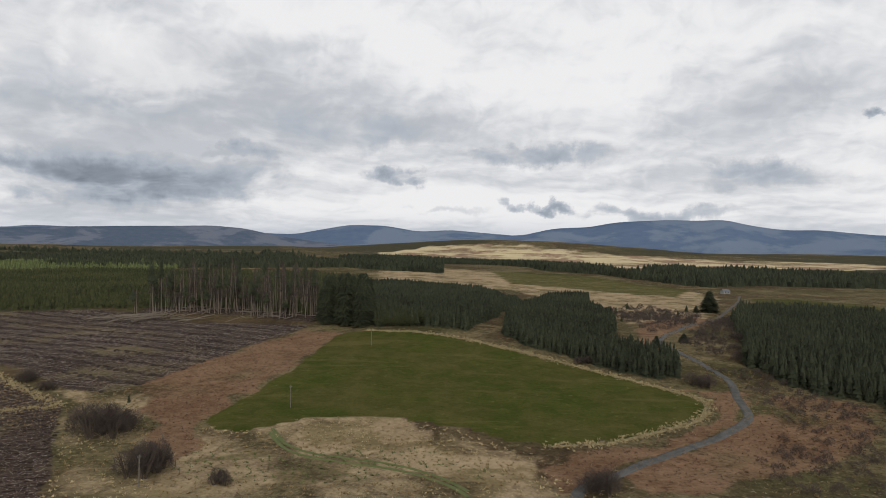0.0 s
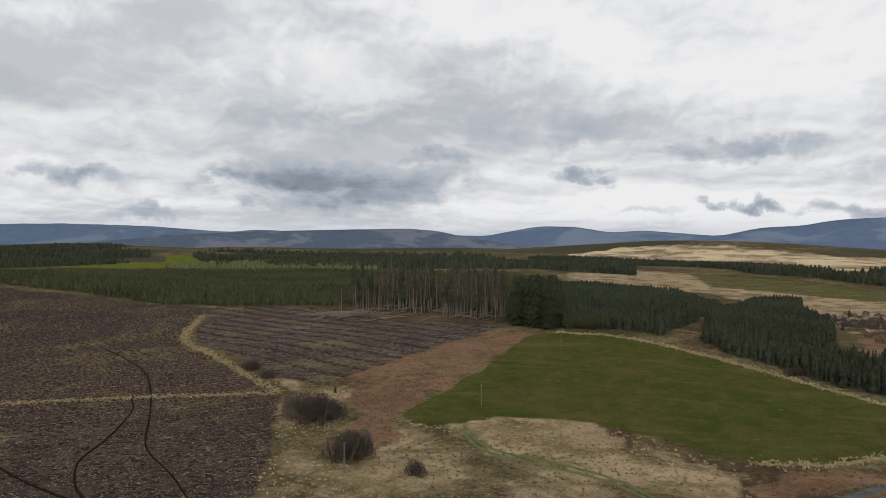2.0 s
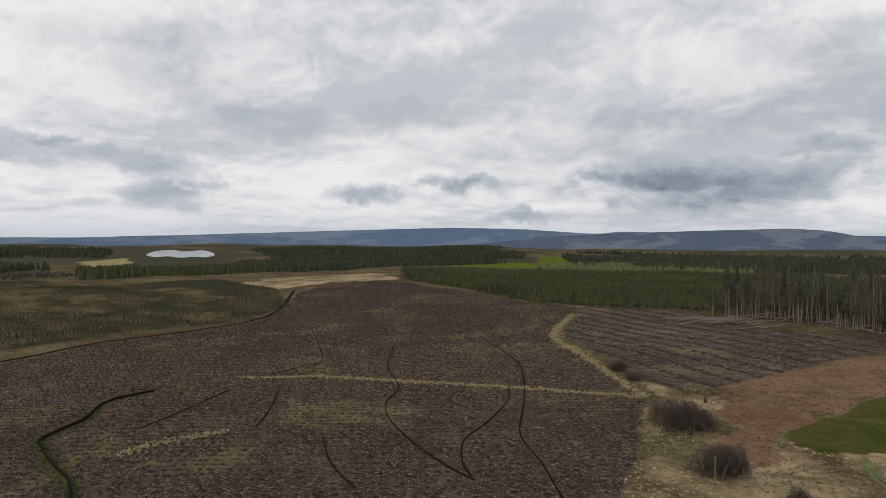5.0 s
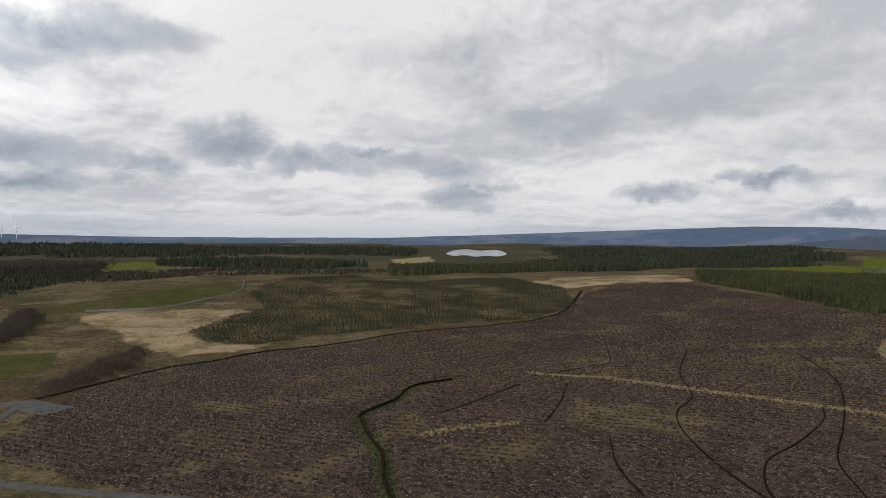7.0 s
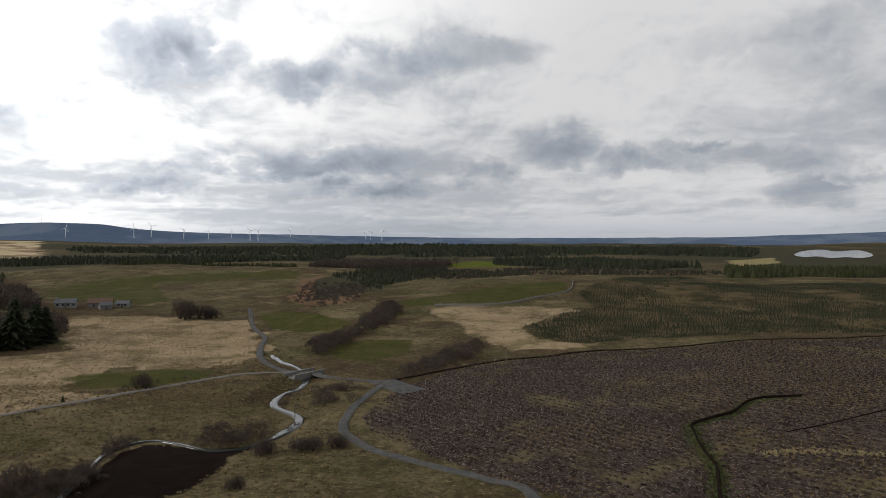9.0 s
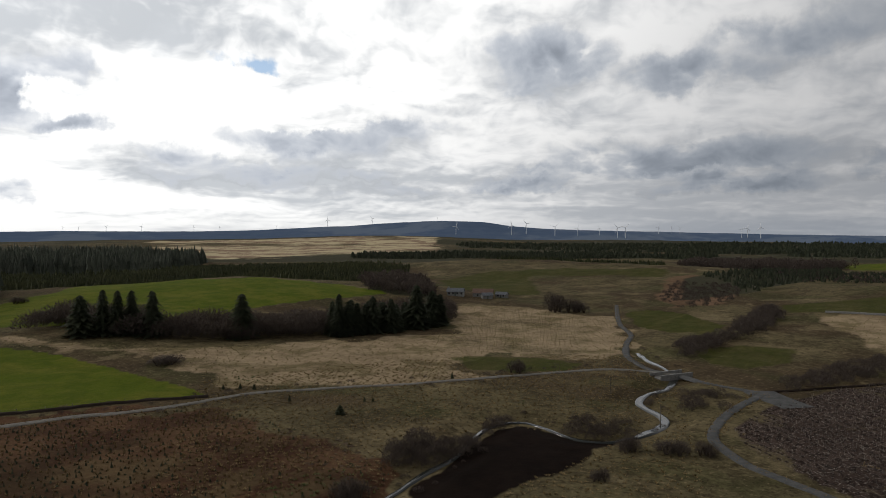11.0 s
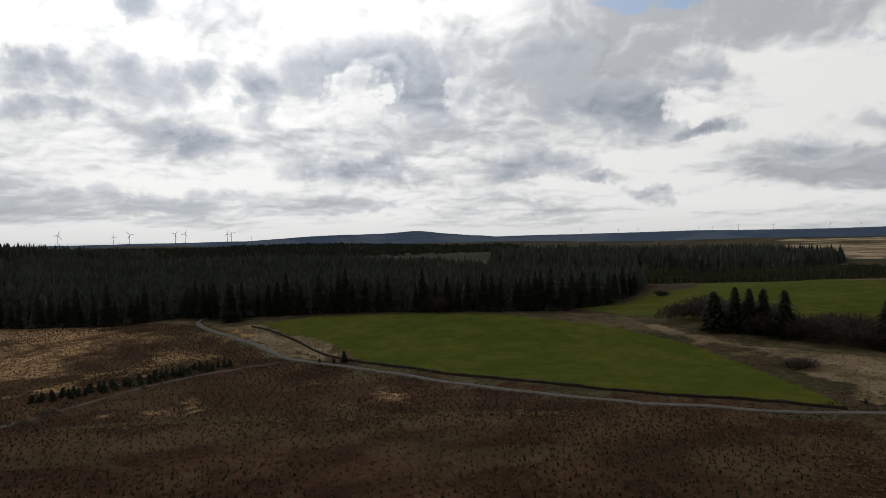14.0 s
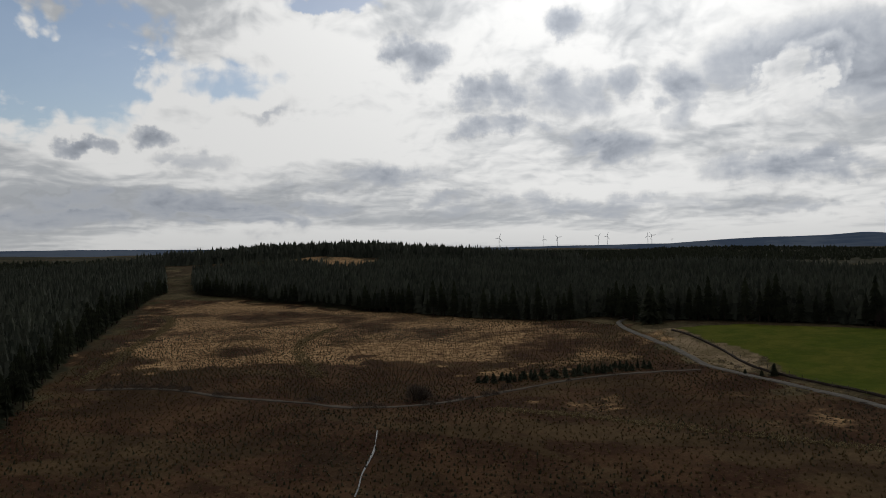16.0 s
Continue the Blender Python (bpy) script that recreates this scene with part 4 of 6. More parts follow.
def build_ground():
    bearings = np.radians(np.concatenate([np.arange(-42, 252, 0.31), np.arange(252, 318, 2.0)]))
    rings = np.concatenate([[0.01], np.linspace(8, 56, 6), np.geomspace(60, 4900, 250)])
    a, r = np.meshgrid(bearings, rings)
    x, y = (-np.sin(a) * r).ravel() + 0.4, (np.cos(a) * r).ravel()
    z = surface(x, y)
    na, nr = len(bearings), len(rings)

    def cover(*outlines, wobble=1.5):
        v = np.zeros(len(x))
        for o in outlines:
            v = np.maximum(v, inside(x, y, o, wobble))
        return v

    def along(half, *lines):
        v = np.zeros(len(x))
        for line in lines:
            v = np.maximum(v, np.clip(1.5 - distance_to(x, y, line, half * 2.5) / half, 0, 1))
        return v

    woods = cover(*WOODS, wobble=4) * (1 - cover(CLEARING, wobble=6))
    open_land = cover(MOOR_NORTH, MOOR_SOUTH, PASTURE_FAR, FARM_FAR, LAWN_FAR, MEADOW_NORTH, wobble=20)
    far = np.hypot(x, y)
    woods = np.maximum(woods, (far > 1000) * (1 - open_land) * np.clip(0.75 + 1.6 * grain2(x, y, 260, 3), 0, 1))
    masks = [
        [np.maximum(np.maximum(cover(PASTURE_DOME, PASTURE_BEND), 0.6 * cover(PASTURE_WEST, PASTURE_LANE, PASTURE_FARM, PASTURE_NORTH, PASTURE_EAST, PASTURE_FORD)), 0.5 * along(1.5, STREAM_LINE)), cover(FELLED_MAIN, FELLED_RISE, STEMS),
         cover(BRACKEN_DELL, BRACKEN_LANE, BRACKEN_SCRUB, BRACKEN_FAR, HEATHER_KNOLL, wobble=7) * np.clip(0.8 + 0.6 * grain2(x, y, 13), 0.2, 1), cover(MEADOW_BURN, STRAW_BEND, STRAW_BANK, STRAW_FIELD, STRAW_PLOT, STRAW_GLADE, MEADOW_NORTH, wobble=9) * np.clip(0.75 + 0.5 * grain2(x, y, 22), 0.3, 1) + 0.6 * cover(GLEN, wobble=7) * np.clip(0.75 + 0.9 * grain2(x, y, 11), 0, 1)],
        [cover(HEATH, HEATH_STRIP, wobble=14), cover(PEAT, wobble=3), woods, cover(MOOR_NORTH, MOOR_SOUTH, wobble=70) * np.clip(0.8 + 0.9 * grain2(x, y, 180), 0, 1)],
        [cover(SAPLING_PLOT, wobble=4), np.maximum(cover(HEATH_SUNLIT, CLEARING, wobble=26) * np.clip(0.6 + 0.9 * grain2(x, y, 26), 0.05, 1), cover(HEATH_PALE, wobble=9) * np.clip(0.15 + 0.7 * grain2(x, y, 12), 0, 1)), cover(MOOR_PALE),
         cover(PASTURE_SUNNY, PASTURE_HILL, PASTURE_FAR, LAWN_FAR, FARM_FAR, wobble=2)],
    ]
    i, j = np.meshgrid(np.arange(na), np.arange(nr - 1))
    nxt = (i + 1) % na
    quads = np.stack([j * na + i, (j + 1) * na + i, (j + 1) * na + nxt, j * na + nxt], -1).reshape(-1, 4)[:, ::-1]
    me = mesh_from("ground", np.stack([x, y, z], 1), quads, LAND, True)
    for name, four in zip(("cover_a", "cover_b", "cover_c"), masks):
        col = np.stack(four, 1).reshape(nr, na, 4)
        col = 0.5 * col + 0.25 * (np.roll(col, 1, 1) + np.roll(col, -1, 1))
        me.attributes.new(name, "FLOAT_COLOR", "POINT").data.foreach_set("color", col.astype(np.float32).ravel())
    tagged(new("ground", me), "rolling upland ground of rough grass, bracken, pasture and felled land", "ground", kind="structure")


def ribbon(name, points, width, mat, label, category, lift=0.14, step=2.0, kind="structure", level=None, ragged=0.0):
    """A strip laid along a curve over the ground, with a slight camber and edges that dip into it."""
    p = smooth_line(points, step)
    d = np.gradient(p, axis=0)
    d /= np.hypot(*d.T)[:, None]
    side = np.stack([-d[:, 1], d[:, 0]], 1)
    half = width / 2 * (1 + ragged * grain2(p[:, 0], p[:, 1], 8))
    mid = surface(p[:, 0], p[:, 1], level is not None)
    verts = []
    for k, drop in ((-1.25, -0.5), (-1, 0), (-0.5, 0.03), (0, 0.05), (0.5, 0.03), (1, 0), (1.25, -0.5)):
        q = p + side * (k * half)[:, None]
        z = surface(q[:, 0], q[:, 1], False)
        z = (np.maximum(z, mid - 0.15) + lift + drop) if level is None else mid + level + (drop if drop < 0 else 0)
        verts.append(np.column_stack([q, z]))
    verts = np.stack(verts, 1)
    n = len(p)
    i, k = np.meshgrid(np.arange(n - 1), np.arange(6), indexing="ij")
    faces = np.stack([i * 7 + k, (i + 1) * 7 + k, (i + 1) * 7 + k + 1, i * 7 + k + 1], -1).reshape(-1, 4)[:, ::-1]
    return tagged(new(name, mesh_from(name, verts.reshape(-1, 3), faces, mat, True)), label, category, kind=kind)


WOODS = [WOOD_YOUNG, WOOD_CREST, WOOD_MID, WOOD_WEDGE, WOOD_EAST, WOOD_FAR_EAST, WOOD_WEST, WOOD_LOCH, WOOD_FAR_WEST, WOOD_BACK, WOOD_LOW, WOOD_SPRUCE_A, WOOD_SPRUCE_B, WOOD_SPRUCE_C,
         WOOD_HILL, WOOD_BELT, WOOD_MIXED, WOOD_DIM_A, WOOD_DIM_B, WOOD_DIM_C, WOOD_DIM_D, WOOD_DIM_E, WOOD_DIM_F, WOOD_LINE, WOOD_KNOLL, WOOD_RIM, WOOD_PATCHY, WOOD_FARM]
build_ground()
ribbon("road", LANE_NORTH, 2.0, ASPHALT, "narrow grey single-track tarmac lane through bracken and scrub", "road")
ribbon("road", LANE_BURN, 2.1, ASPHALT, "narrow grey tarmac lane winding past the burn", "road")
ribbon("road", ROAD_SOUTH, 2.3, GRAVEL, "pale worn road along the foot of the pasture", "road")
ribbon("track", TRACK_HEATH, 1.7, PATH_GRIT, "rough gravel track across the heath", "track", lift=0.1, ragged=0.5)
ribbon("track", TRACK_FELLED, 1.8, DIRT, "dark muddy forest track beside the felled land", "track", ragged=0.2)
for strip, wide in ((DYKE_A, 1.0),):
    ribbon("grass_strip", strip, wide, STRAW, "uneven strip of pale dead grass", "grass strip", lift=0.05, step=1.5, ragged=0.8)
for off in (0, 2.2):
    ribbon("wheel_track", [(x, y + off) for x, y in RUTS], 0.8, RUSH, "green wheel rut curving through dead grass", "track", lift=0.05, step=1.5, ragged=0.5)
# Each ditch is a thin near-black strip laid over the ground.
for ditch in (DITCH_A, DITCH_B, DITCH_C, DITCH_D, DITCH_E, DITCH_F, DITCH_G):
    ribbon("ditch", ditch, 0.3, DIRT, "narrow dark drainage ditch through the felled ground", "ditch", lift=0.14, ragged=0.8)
ribbon("water", BURN[:10], 0.8, water_mat, "still dark water of a narrow winding burn", "stream", level=0.4, ragged=0.6)
ribbon("water", BURN[9:], 1.6, water_mat, "still water in a wide bend of the burn", "stream", level=0.404, ragged=0.9)
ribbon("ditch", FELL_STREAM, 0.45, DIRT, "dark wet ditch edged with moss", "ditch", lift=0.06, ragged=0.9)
ribbon("water", RILL, 0.4, water_mat, "thin rill of bright water in the heath", "stream", lift=0.05, ragged=0.8)


def build_loch():
    p = smooth_line(LOCH + LOCH[:1], 30)
    c = p.mean(0)
    z = 0.0
    verts = [(c[0], c[1], z)] + [(q[0], q[1], z) for q in p] + [(q[0], q[1], z - 12) for q in p]
    n = len(p)
    faces = [(0, i + 1, (i + 1) % n + 1) for i in range(n)]
    me = mesh_from("water", verts, faces, water_mat)
    tagged(new("water", me), "distant pale loch among dark conifer woods", "loch", kind="structure")


build_loch()

# Far ranges: bearing and height of the skyline in degrees.
SKYLINE_NORTH = [(-42, 0.8), (-32.3, 0.95), (-28.2, 1.31), (-26, 1.29), (-23.7, 1.61), (-21.7, 2.07), (-19.7, 1.97), (-17.6, 2.01), (-13.8, 1.8), (-11.6, 1.37), (-8.9, 1.24), (-6.2, 0.61), (-3, 0.83), (-0.7, 0.98), (2, 0.84),
                 (4.8, 1.25), (7.5, 1.29), (10.2, 0.78), (12, 0.43), (15.1, 0.5), (17.2, 0.9), (20.1, 0.83), (23.3, 0.71), (27.1, 0.66), (30.3, 0.74), (32.3, 0.53), (38.4, 0.91), (44.1, 0.97), (49.5, 0.8), (57, 0.52), (62.5, 0.32), (71.7, 0.0), (80, -0.05)]
SKYLINE_SOUTH = [(80, -0.05), (91, -0.05), (100, 0.1), (107, 0.27), (111.4, 0.36), (115.4, 0.5), (118.1, 0.72), (120, 1.05), (123.6, 1.13), (127.3, 0.99), (131, 0.7), (133.7, 0.6), (138.5, 0.32), (143.5, 0.21), (152, 0.23), (159.5, 0.09), (167.6, -0.03),
                 (172, 0.27), (173.9, 0.53), (176.6, 0.31), (181.7, 0.21), (187.6, -0.15), (201, -0.3), (212, -0.3), (222.5, -0.2), (233.4, -0.06), (238, -0.07), (252, 0.0)]
SKYLINE_NEAR = [(8, -0.4), (13.1, 0.23), (15.7, 0.8), (18.3, 1.0), (22.9, 0.85), (29.3, 0.65), (33, 0.45), (36.6, 0.3), (42, -0.4)]


def far_hills(name, profile, far, deep, mat, label, rough=0.06):
    """A range of hills, each crest at its height above the camera's level, with spurs and hollows on its flanks."""
    b = np.arange(profile[0][0], profile[-1][0] + 0.01, 0.2)
    crest = 40 + far * np.tan(np.radians(np.interp(b, *np.array(profile).T)))
    crest = np.convolve(np.pad(crest, 3, mode="edge"), np.ones(7) / 7, "valid") + far * 0.0004 * grain2(b * 40, b * 0, 50, 4)
    s = np.linspace(-1, 0.5, 16)
    a, u = np.meshgrid(np.radians(b), s)
    r = far + u * deep
    x, y = -np.sin(a) * r, np.cos(a) * r
    rise = np.clip(1 - np.abs(u), 0, 1) ** 1.3 * (1 + rough * 4 * grain2(x, y, 330, 4) * np.abs(u))
    z = -25 + (crest[None] + 25) * rise
    na = len(b)
    i, j = np.meshgrid(np.arange(na - 1), np.arange(len(s) - 1))
    quads = np.stack([j * na + i, (j + 1) * na + i, (j + 1) * na + i + 1, j * na + i + 1], -1).reshape(-1, 4)[:, ::-1]
    tagged(new(name, mesh_from(name, np.stack([x, y, z], -1).reshape(-1, 3), quads, mat, True)), label, "hills", kind="structure")
    return lambda bearing, r: -25 + (np.interp(bearing, b, crest) + 25) * max(0, 1 - abs(r - far) / deep) ** 1.3


hills_north = far_hills("backdrop_hills", SKYLINE_NORTH, 4650, 700, HILL_HAZY, "distant blue-grey hills under low cloud")
hills_south = far_hills("backdrop_hills", SKYLINE_SOUTH, 4650, 700, HILL_HAZY, "distant low blue moorland skyline")
far_hills("backdrop_hills", SKYLINE_NEAR, 4050, 500, HILL_NEAR_HAZY, "dark forested hill before the far range")

# ---- helpers for things ----
def part(name, me, parent, label="", kind=""):
    """Links a mesh as one part of a thing."""
    ob = new(name, me)
    ob.parent = parent
    return tagged(ob, label, kind=kind)


def thing(name, label, category, group="", at=(0, 0, 0)):
    ob = new(name)
    ob.location = at
    ob.empty_display_size = 0.2
    return tagged(ob, label, category, group)


def tube(points, radii, sides=6):
    """A tapered tube through points: corners and triangles."""
    p = np.array(points, float)
    verts, faces = [], []
    for i, (q, r) in enumerate(zip(p, radii)):
        d = p[min(i + 1, len(p) - 1)] - p[max(i - 1, 0)]
        d = d / (np.linalg.norm(d) or 1)
        u = np.cross(d, (0, 0, 1) if abs(d[2]) < 0.9 else (1, 0, 0))
        u /= np.linalg.norm(u)
        v = np.cross(d, u)
        for k in range(sides):
            a = 2 * math.pi * k / sides
            verts.append(q + r * (math.cos(a) * u + math.sin(a) * v))
    for i in range(len(p) - 1):
        for k in range(sides):
            a, b = i * sides + k, i * sides + (k + 1) % sides
            faces += [(a, b, b + sides), (a, b + sides, a + sides)]
    return np.array(verts), np.array(faces)


def join(pieces):
    verts, faces, n = [], [], 0
    for v, f in pieces:
        verts.append(np.asarray(v, float)), faces.append(np.asarray(f, int) + n)
        n += len(v)
    return np.vstack(verts), np.vstack(faces)


def box(x0, y0, z0, x1, y1, z1):
    v = [(x, y, z) for z in (z0, z1) for y in (y0, y1) for x in (x0, x1)]
    q = [(0, 2, 3, 1), (4, 5, 7, 6), (0, 1, 5, 4), (2, 6, 7, 3), (0, 4, 6, 2), (1, 3, 7, 5)]
    return np.array(v, float), np.array([t for a, b, c, d in q for t in ((a, b, c), (a, c, d))])


def scatter(name, shapes, at, scale, mat, label, category, wide=None, sink=0.0, lean=0.0, level=None, spin=None):
    """One object of many small pieces, each a turned and scaled copy of one of the shapes."""
    n = len(at)
    at, scale = np.asarray(at, float), np.broadcast_to(np.asarray(scale, float), (n,))
    wide = scale if wide is None else np.broadcast_to(np.asarray(wide, float), (n,))
    z = surface(at[:, 0], at[:, 1]) - sink if level is None else level
    pick, turn = rng.integers(0, len(shapes), n), rng.uniform(0, 2 * math.pi, n) if spin is None else spin
    tilt = rng.normal(0, lean, (n, 2)) if lean else np.zeros((n, 2))
    pieces = []
    for k, (v, f) in enumerate(shapes):
        sel = np.nonzero(pick == k)[0]
        if not len(sel):
            continue
        c, s = np.cos(turn[sel])[:, None], np.sin(turn[sel])[:, None]
        vx, vy, vz = v[None, :, 0] * wide[sel, None], v[None, :, 1] * wide[sel, None], v[None, :, 2] * scale[sel, None]
        x, y = c * vx - s * vy + tilt[sel, :1] * vz, s * vx + c * vy + tilt[sel, 1:] * vz
        p = np.stack([x + at[sel, :1], y + at[sel, 1:2], vz + z[sel, None]], -1).reshape(-1, 3)
        t = (f[None] + (np.arange(len(sel)) * len(v))[:, None, None]).reshape(-1, 3)
        pieces.append((p, t))
    v, f = join(pieces)
    return tagged(new(name, mesh_from(name, v, f, mat)), label, category, kind="stuff")


def fill(outline, step, jitter=0.35, turn=0.3, wobble=0.0):
    """Points in rows within an outline, each a little off its place."""
    p = np.array(outline)
    c = p.mean(0)
    reach = np.hypot(*(p - c).T).max() + step
    g = np.arange(-reach, reach, step)
    u, v = [k.ravel() for k in np.meshgrid(g, g)]
    u, v = u + rng.uniform(-jitter, jitter, u.shape) * step, v + rng.uniform(-jitter, jitter, v.shape) * step
    x, y = c[0] + math.cos(turn) * u - math.sin(turn) * v, c[1] + math.sin(turn) * u + math.cos(turn) * v
    ok = inside(x, y, outline, wobble)
    return np.stack([x[ok], y[ok]], 1)


def spruce_shape(levels, sides, seed, width=0.19, base=0.04, droop=0.55, star=0.45, taper=0.85):
    """A conifer's crown, one unit high: ragged skirts of boughs, one over another."""
    r = np.random.default_rng(seed)
    pieces = []
    for i in range(levels):
        u = i / levels
        low, top = base + (1 - base) * u, min(1.0, base + (1 - base) * (u + 1.9 / levels))
        rad = width * (1 - u) ** taper * r.uniform(0.85, 1.15) + 0.008
        a = np.arange(sides) / sides * 2 * math.pi + r.uniform(0, 6)
        out = rad * np.where(np.arange(sides) % 2, 1 - star, 1.0) * r.uniform(0.75, 1.25, sides)
        z = low - droop * (out - rad * 0.7) * 0.5 + r.normal(0, 0.01, sides)
        v = np.vstack([np.stack([out * np.cos(a), out * np.sin(a), np.maximum(z, 0.005)], 1), [(r.normal(0, 0.006), r.normal(0, 0.006), top)]])
        f = np.array([(k, (k + 1) % sides, sides) for k in range(sides)])
        pieces.append((v, f))
    return join(pieces)


def twig_shape(count, seed, spread=0.5, limbs=7, droop=0.0, width=0.012, reach=0.2):
    """Bare shrubbery one unit high: limbs, and a haze of fine upright twigs."""
    r = np.random.default_rng(seed)
    pieces = []
    for i in range(limbs):
        a, o = r.uniform(0, 6.28), r.uniform(0.1, spread * 0.8)
        tip = np.array((o * math.cos(a), o * math.sin(a), r.uniform(0.5, 0.85)))
        pieces.append(tube([(tip[0] * 0.1, tip[1] * 0.1, -0.02), tip * (0.5, 0.5, 0.55), tip], [0.022, 0.014, 0.004], 3))
    for i in range(count):
        a, o = r.uniform(0, 6.28), spread * math.sqrt(r.uniform(0, 1))
        top = math.sqrt(max(0.05, 1 - (o / spread) ** 2 * 0.92)) * r.uniform(0.25, 1.0) ** 0.6
        x, y, z = o * math.cos(a) * (0.6 + 0.4 * top), o * math.sin(a) * (0.6 + 0.4 * top), top * (1 - reach)
        d = np.array((0.5 * math.cos(a) * o / spread + r.normal(0, 0.35), 0.5 * math.sin(a) * o / spread + r.normal(0, 0.35), r.uniform(0.4, 1.0) - droop))
        d *= reach * r.uniform(0.6, 1.4) / np.linalg.norm(d)
        s = np.cross(d, r.normal(0, 1, 3))
        s *= width * r.uniform(0.6, 1.5) / np.linalg.norm(s)
        p = np.array((x, y, max(z, 0.02)))
        pieces.append((np.array([p - s, p + s, p + d]), np.array([(0, 1, 2)])))
    return join(pieces)


def blade_shape(count, seed, spread=0.5, width=0.09):
    """A tussock one unit high: a sheaf of leaning blades."""
    r = np.random.default_rng(seed)
    pieces = []
    for i in range(count):
        a, o = r.uniform(0, 6.28), r.uniform(0.02, spread * 0.5)
        p = np.array((o * math.cos(a), o * math.sin(a), -0.05))
        t = np.array((math.cos(a) * spread * r.uniform(0.3, 1), math.sin(a) * spread * r.uniform(0.3, 1), r.uniform(0.5, 1)))
        s = np.array((-math.sin(a), math.cos(a), 0)) * width * r.uniform(0.7, 1.5)
        pieces.append((np.array([p - s, p + s, p * 0 + t]), np.array([(0, 1, 2)])))
    return join(pieces)


def lump_shape(seed, squash=0.5):
    """A low uneven clod, about one unit across."""
    r = np.random.default_rng(seed)
    v = [(0, 0, squash * r.uniform(0.8, 1.2))]
    for ring, rad, z in ((5, 0.3, 0.75), (6, 0.52, -0.15)):
        a0 = r.uniform(0, 6)
        v += [(rad * math.cos(a0 + 6.283 * k / ring) * r.uniform(0.75, 1.25), rad * math.sin(a0 + 6.283 * k / ring) * r.uniform(0.75, 1.25), z * squash * r.uniform(0.8, 1.2)) for k in range(ring)]
    f = [(0, 1 + k, 1 + (k + 1) % 5) for k in range(5)]
    for k in range(6):
        f.append((6 + k, 6 + (k + 1) % 6, 1 + (k * 5 // 6) % 5))
    for k in range(5):
        f.append((1 + k, 6 + ((k * 6 + 5) // 5) % 6, 1 + (k + 1) % 5))
    return np.array(v), np.array(f)


# ---- woods ----
FAR_SPRUCE = [spruce_shape(2, 5, 10 + k, 0.24, 0.0, 0.4, 0.25) for k in range(4)]
MID_SPRUCE = [spruce_shape(7, 8, 20 + k, 0.2, 0.03) for k in range(5)]
SLIM_SPRUCE = [spruce_shape(7, 7, 40 + k, 0.15 + 0.012 * k, 0.05, 0.5, 0.4, 0.75) for k in range(7)]
YOUNG_SPRUCE = [spruce_shape(3, 6, 70 + k, 0.22, 0.0, 0.4, 0.4, 0.7) for k in range(6)]
FAR_SLIM = [spruce_shape(2, 5, 50 + k, 0.2, 0.25, 0.4, 0.3) for k in range(5)]
FAR_CLUMP = [join([(v * (1, 1, s) + np.array(((k - 1) * 0.45, o, 0)), f) for k, (s, o, (v, f)) in enumerate(zip((0.8, 1.0, 0.7), (0.1, -0.2, 0.25), FAR_SPRUCE[i:] + FAR_SPRUCE[:i]))]) for i in range(3)]
FAR_ROUND = [twig_shape(46, 30 + k, 0.36, 3, 0, 0.045) for k in range(3)]


EDGE_TREES = []


def wood(outline, tall, step, mat, label, shapes=SLIM_SPRUCE, wide=1.0, vary=0.2, keep_off=(), turn=0.3, front=0, patchy=-2.0):
    """A wood as one mass of trees; those along its front (its first corners) are set aside, to be built one by one."""
    at = fill(outline, step, 0.42, turn, 3)
    for other in keep_off:
        at = at[~inside(at[:, 0], at[:, 1], other)]
    at = at[grain2(at[:, 0], at[:, 1], 70, 3) > patchy]
    h = tall * rng.normal(1, vary, len(at)).clip(0.55, 1.4) * (1 + 0.12 * grain2(at[:, 0], at[:, 1], 40, 2))
    if front:
        edge = distance_to(at[:, 0], at[:, 1], np.array(outline[:front], float), 50) < step * 0.8
        EDGE_TREES.extend((x, y, k) for (x, y), k in zip(at[edge], h[edge]))
        at, h = at[~edge], h[~edge]
    if shapes is SLIM_SPRUCE or shapes is YOUNG_SPRUCE:
        deep = np.hypot(*at.T) > (430 if shapes is SLIM_SPRUCE else 470)
        if deep.all():
            shapes = FAR_SLIM
        elif deep.any():
            scatter("conifer_wood", FAR_SLIM, at[deep], h[deep], mat, label, "woodland", wide=h[deep] * wide, sink=0.2)
            at, h = at[~deep], h[~deep]
    return scatter("conifer_wood", shapes, at, h, mat, label, "woodland", wide=h * wide * rng.uniform(0.85, 1.2, len(at)), sink=0.2)


wood(WOOD_YOUNG, 4.0, 2.8, SPRUCE_YOUNG, "dense young green spruce plantation beyond the felled land", YOUNG_SPRUCE, 1.35, 0.32, patchy=-0.7)
wood(WOOD_CREST, 5, 5, SPRUCE_LIGHT, "pale green young plantation on a rise", FAR_SPRUCE, 1.5)
wood(WOOD_PATCHY, 8, 6.5, SPRUCE, "broken dark conifer woods beyond the plantation", FAR_SPRUCE, 1.5, patchy=-0.25)
wood(WOOD_MID, 5.6, 1.95, SPRUCE, "dark close-planted spruce wood behind the pasture", vary=0.16)
wood(WOOD_WEDGE, 5.2, 1.7, SPRUCE, "dark wedge of spruce beside the pasture dyke", vary=0.16)
wood(WOOD_EAST, 6.2, 2.15, SPRUCE, "dark spruce plantation beside the lane", vary=0.18)
wood(WOOD_FAR_EAST, 9, 8, SPRUCE, "dark distant conifer belt", FAR_SPRUCE, 1.6)
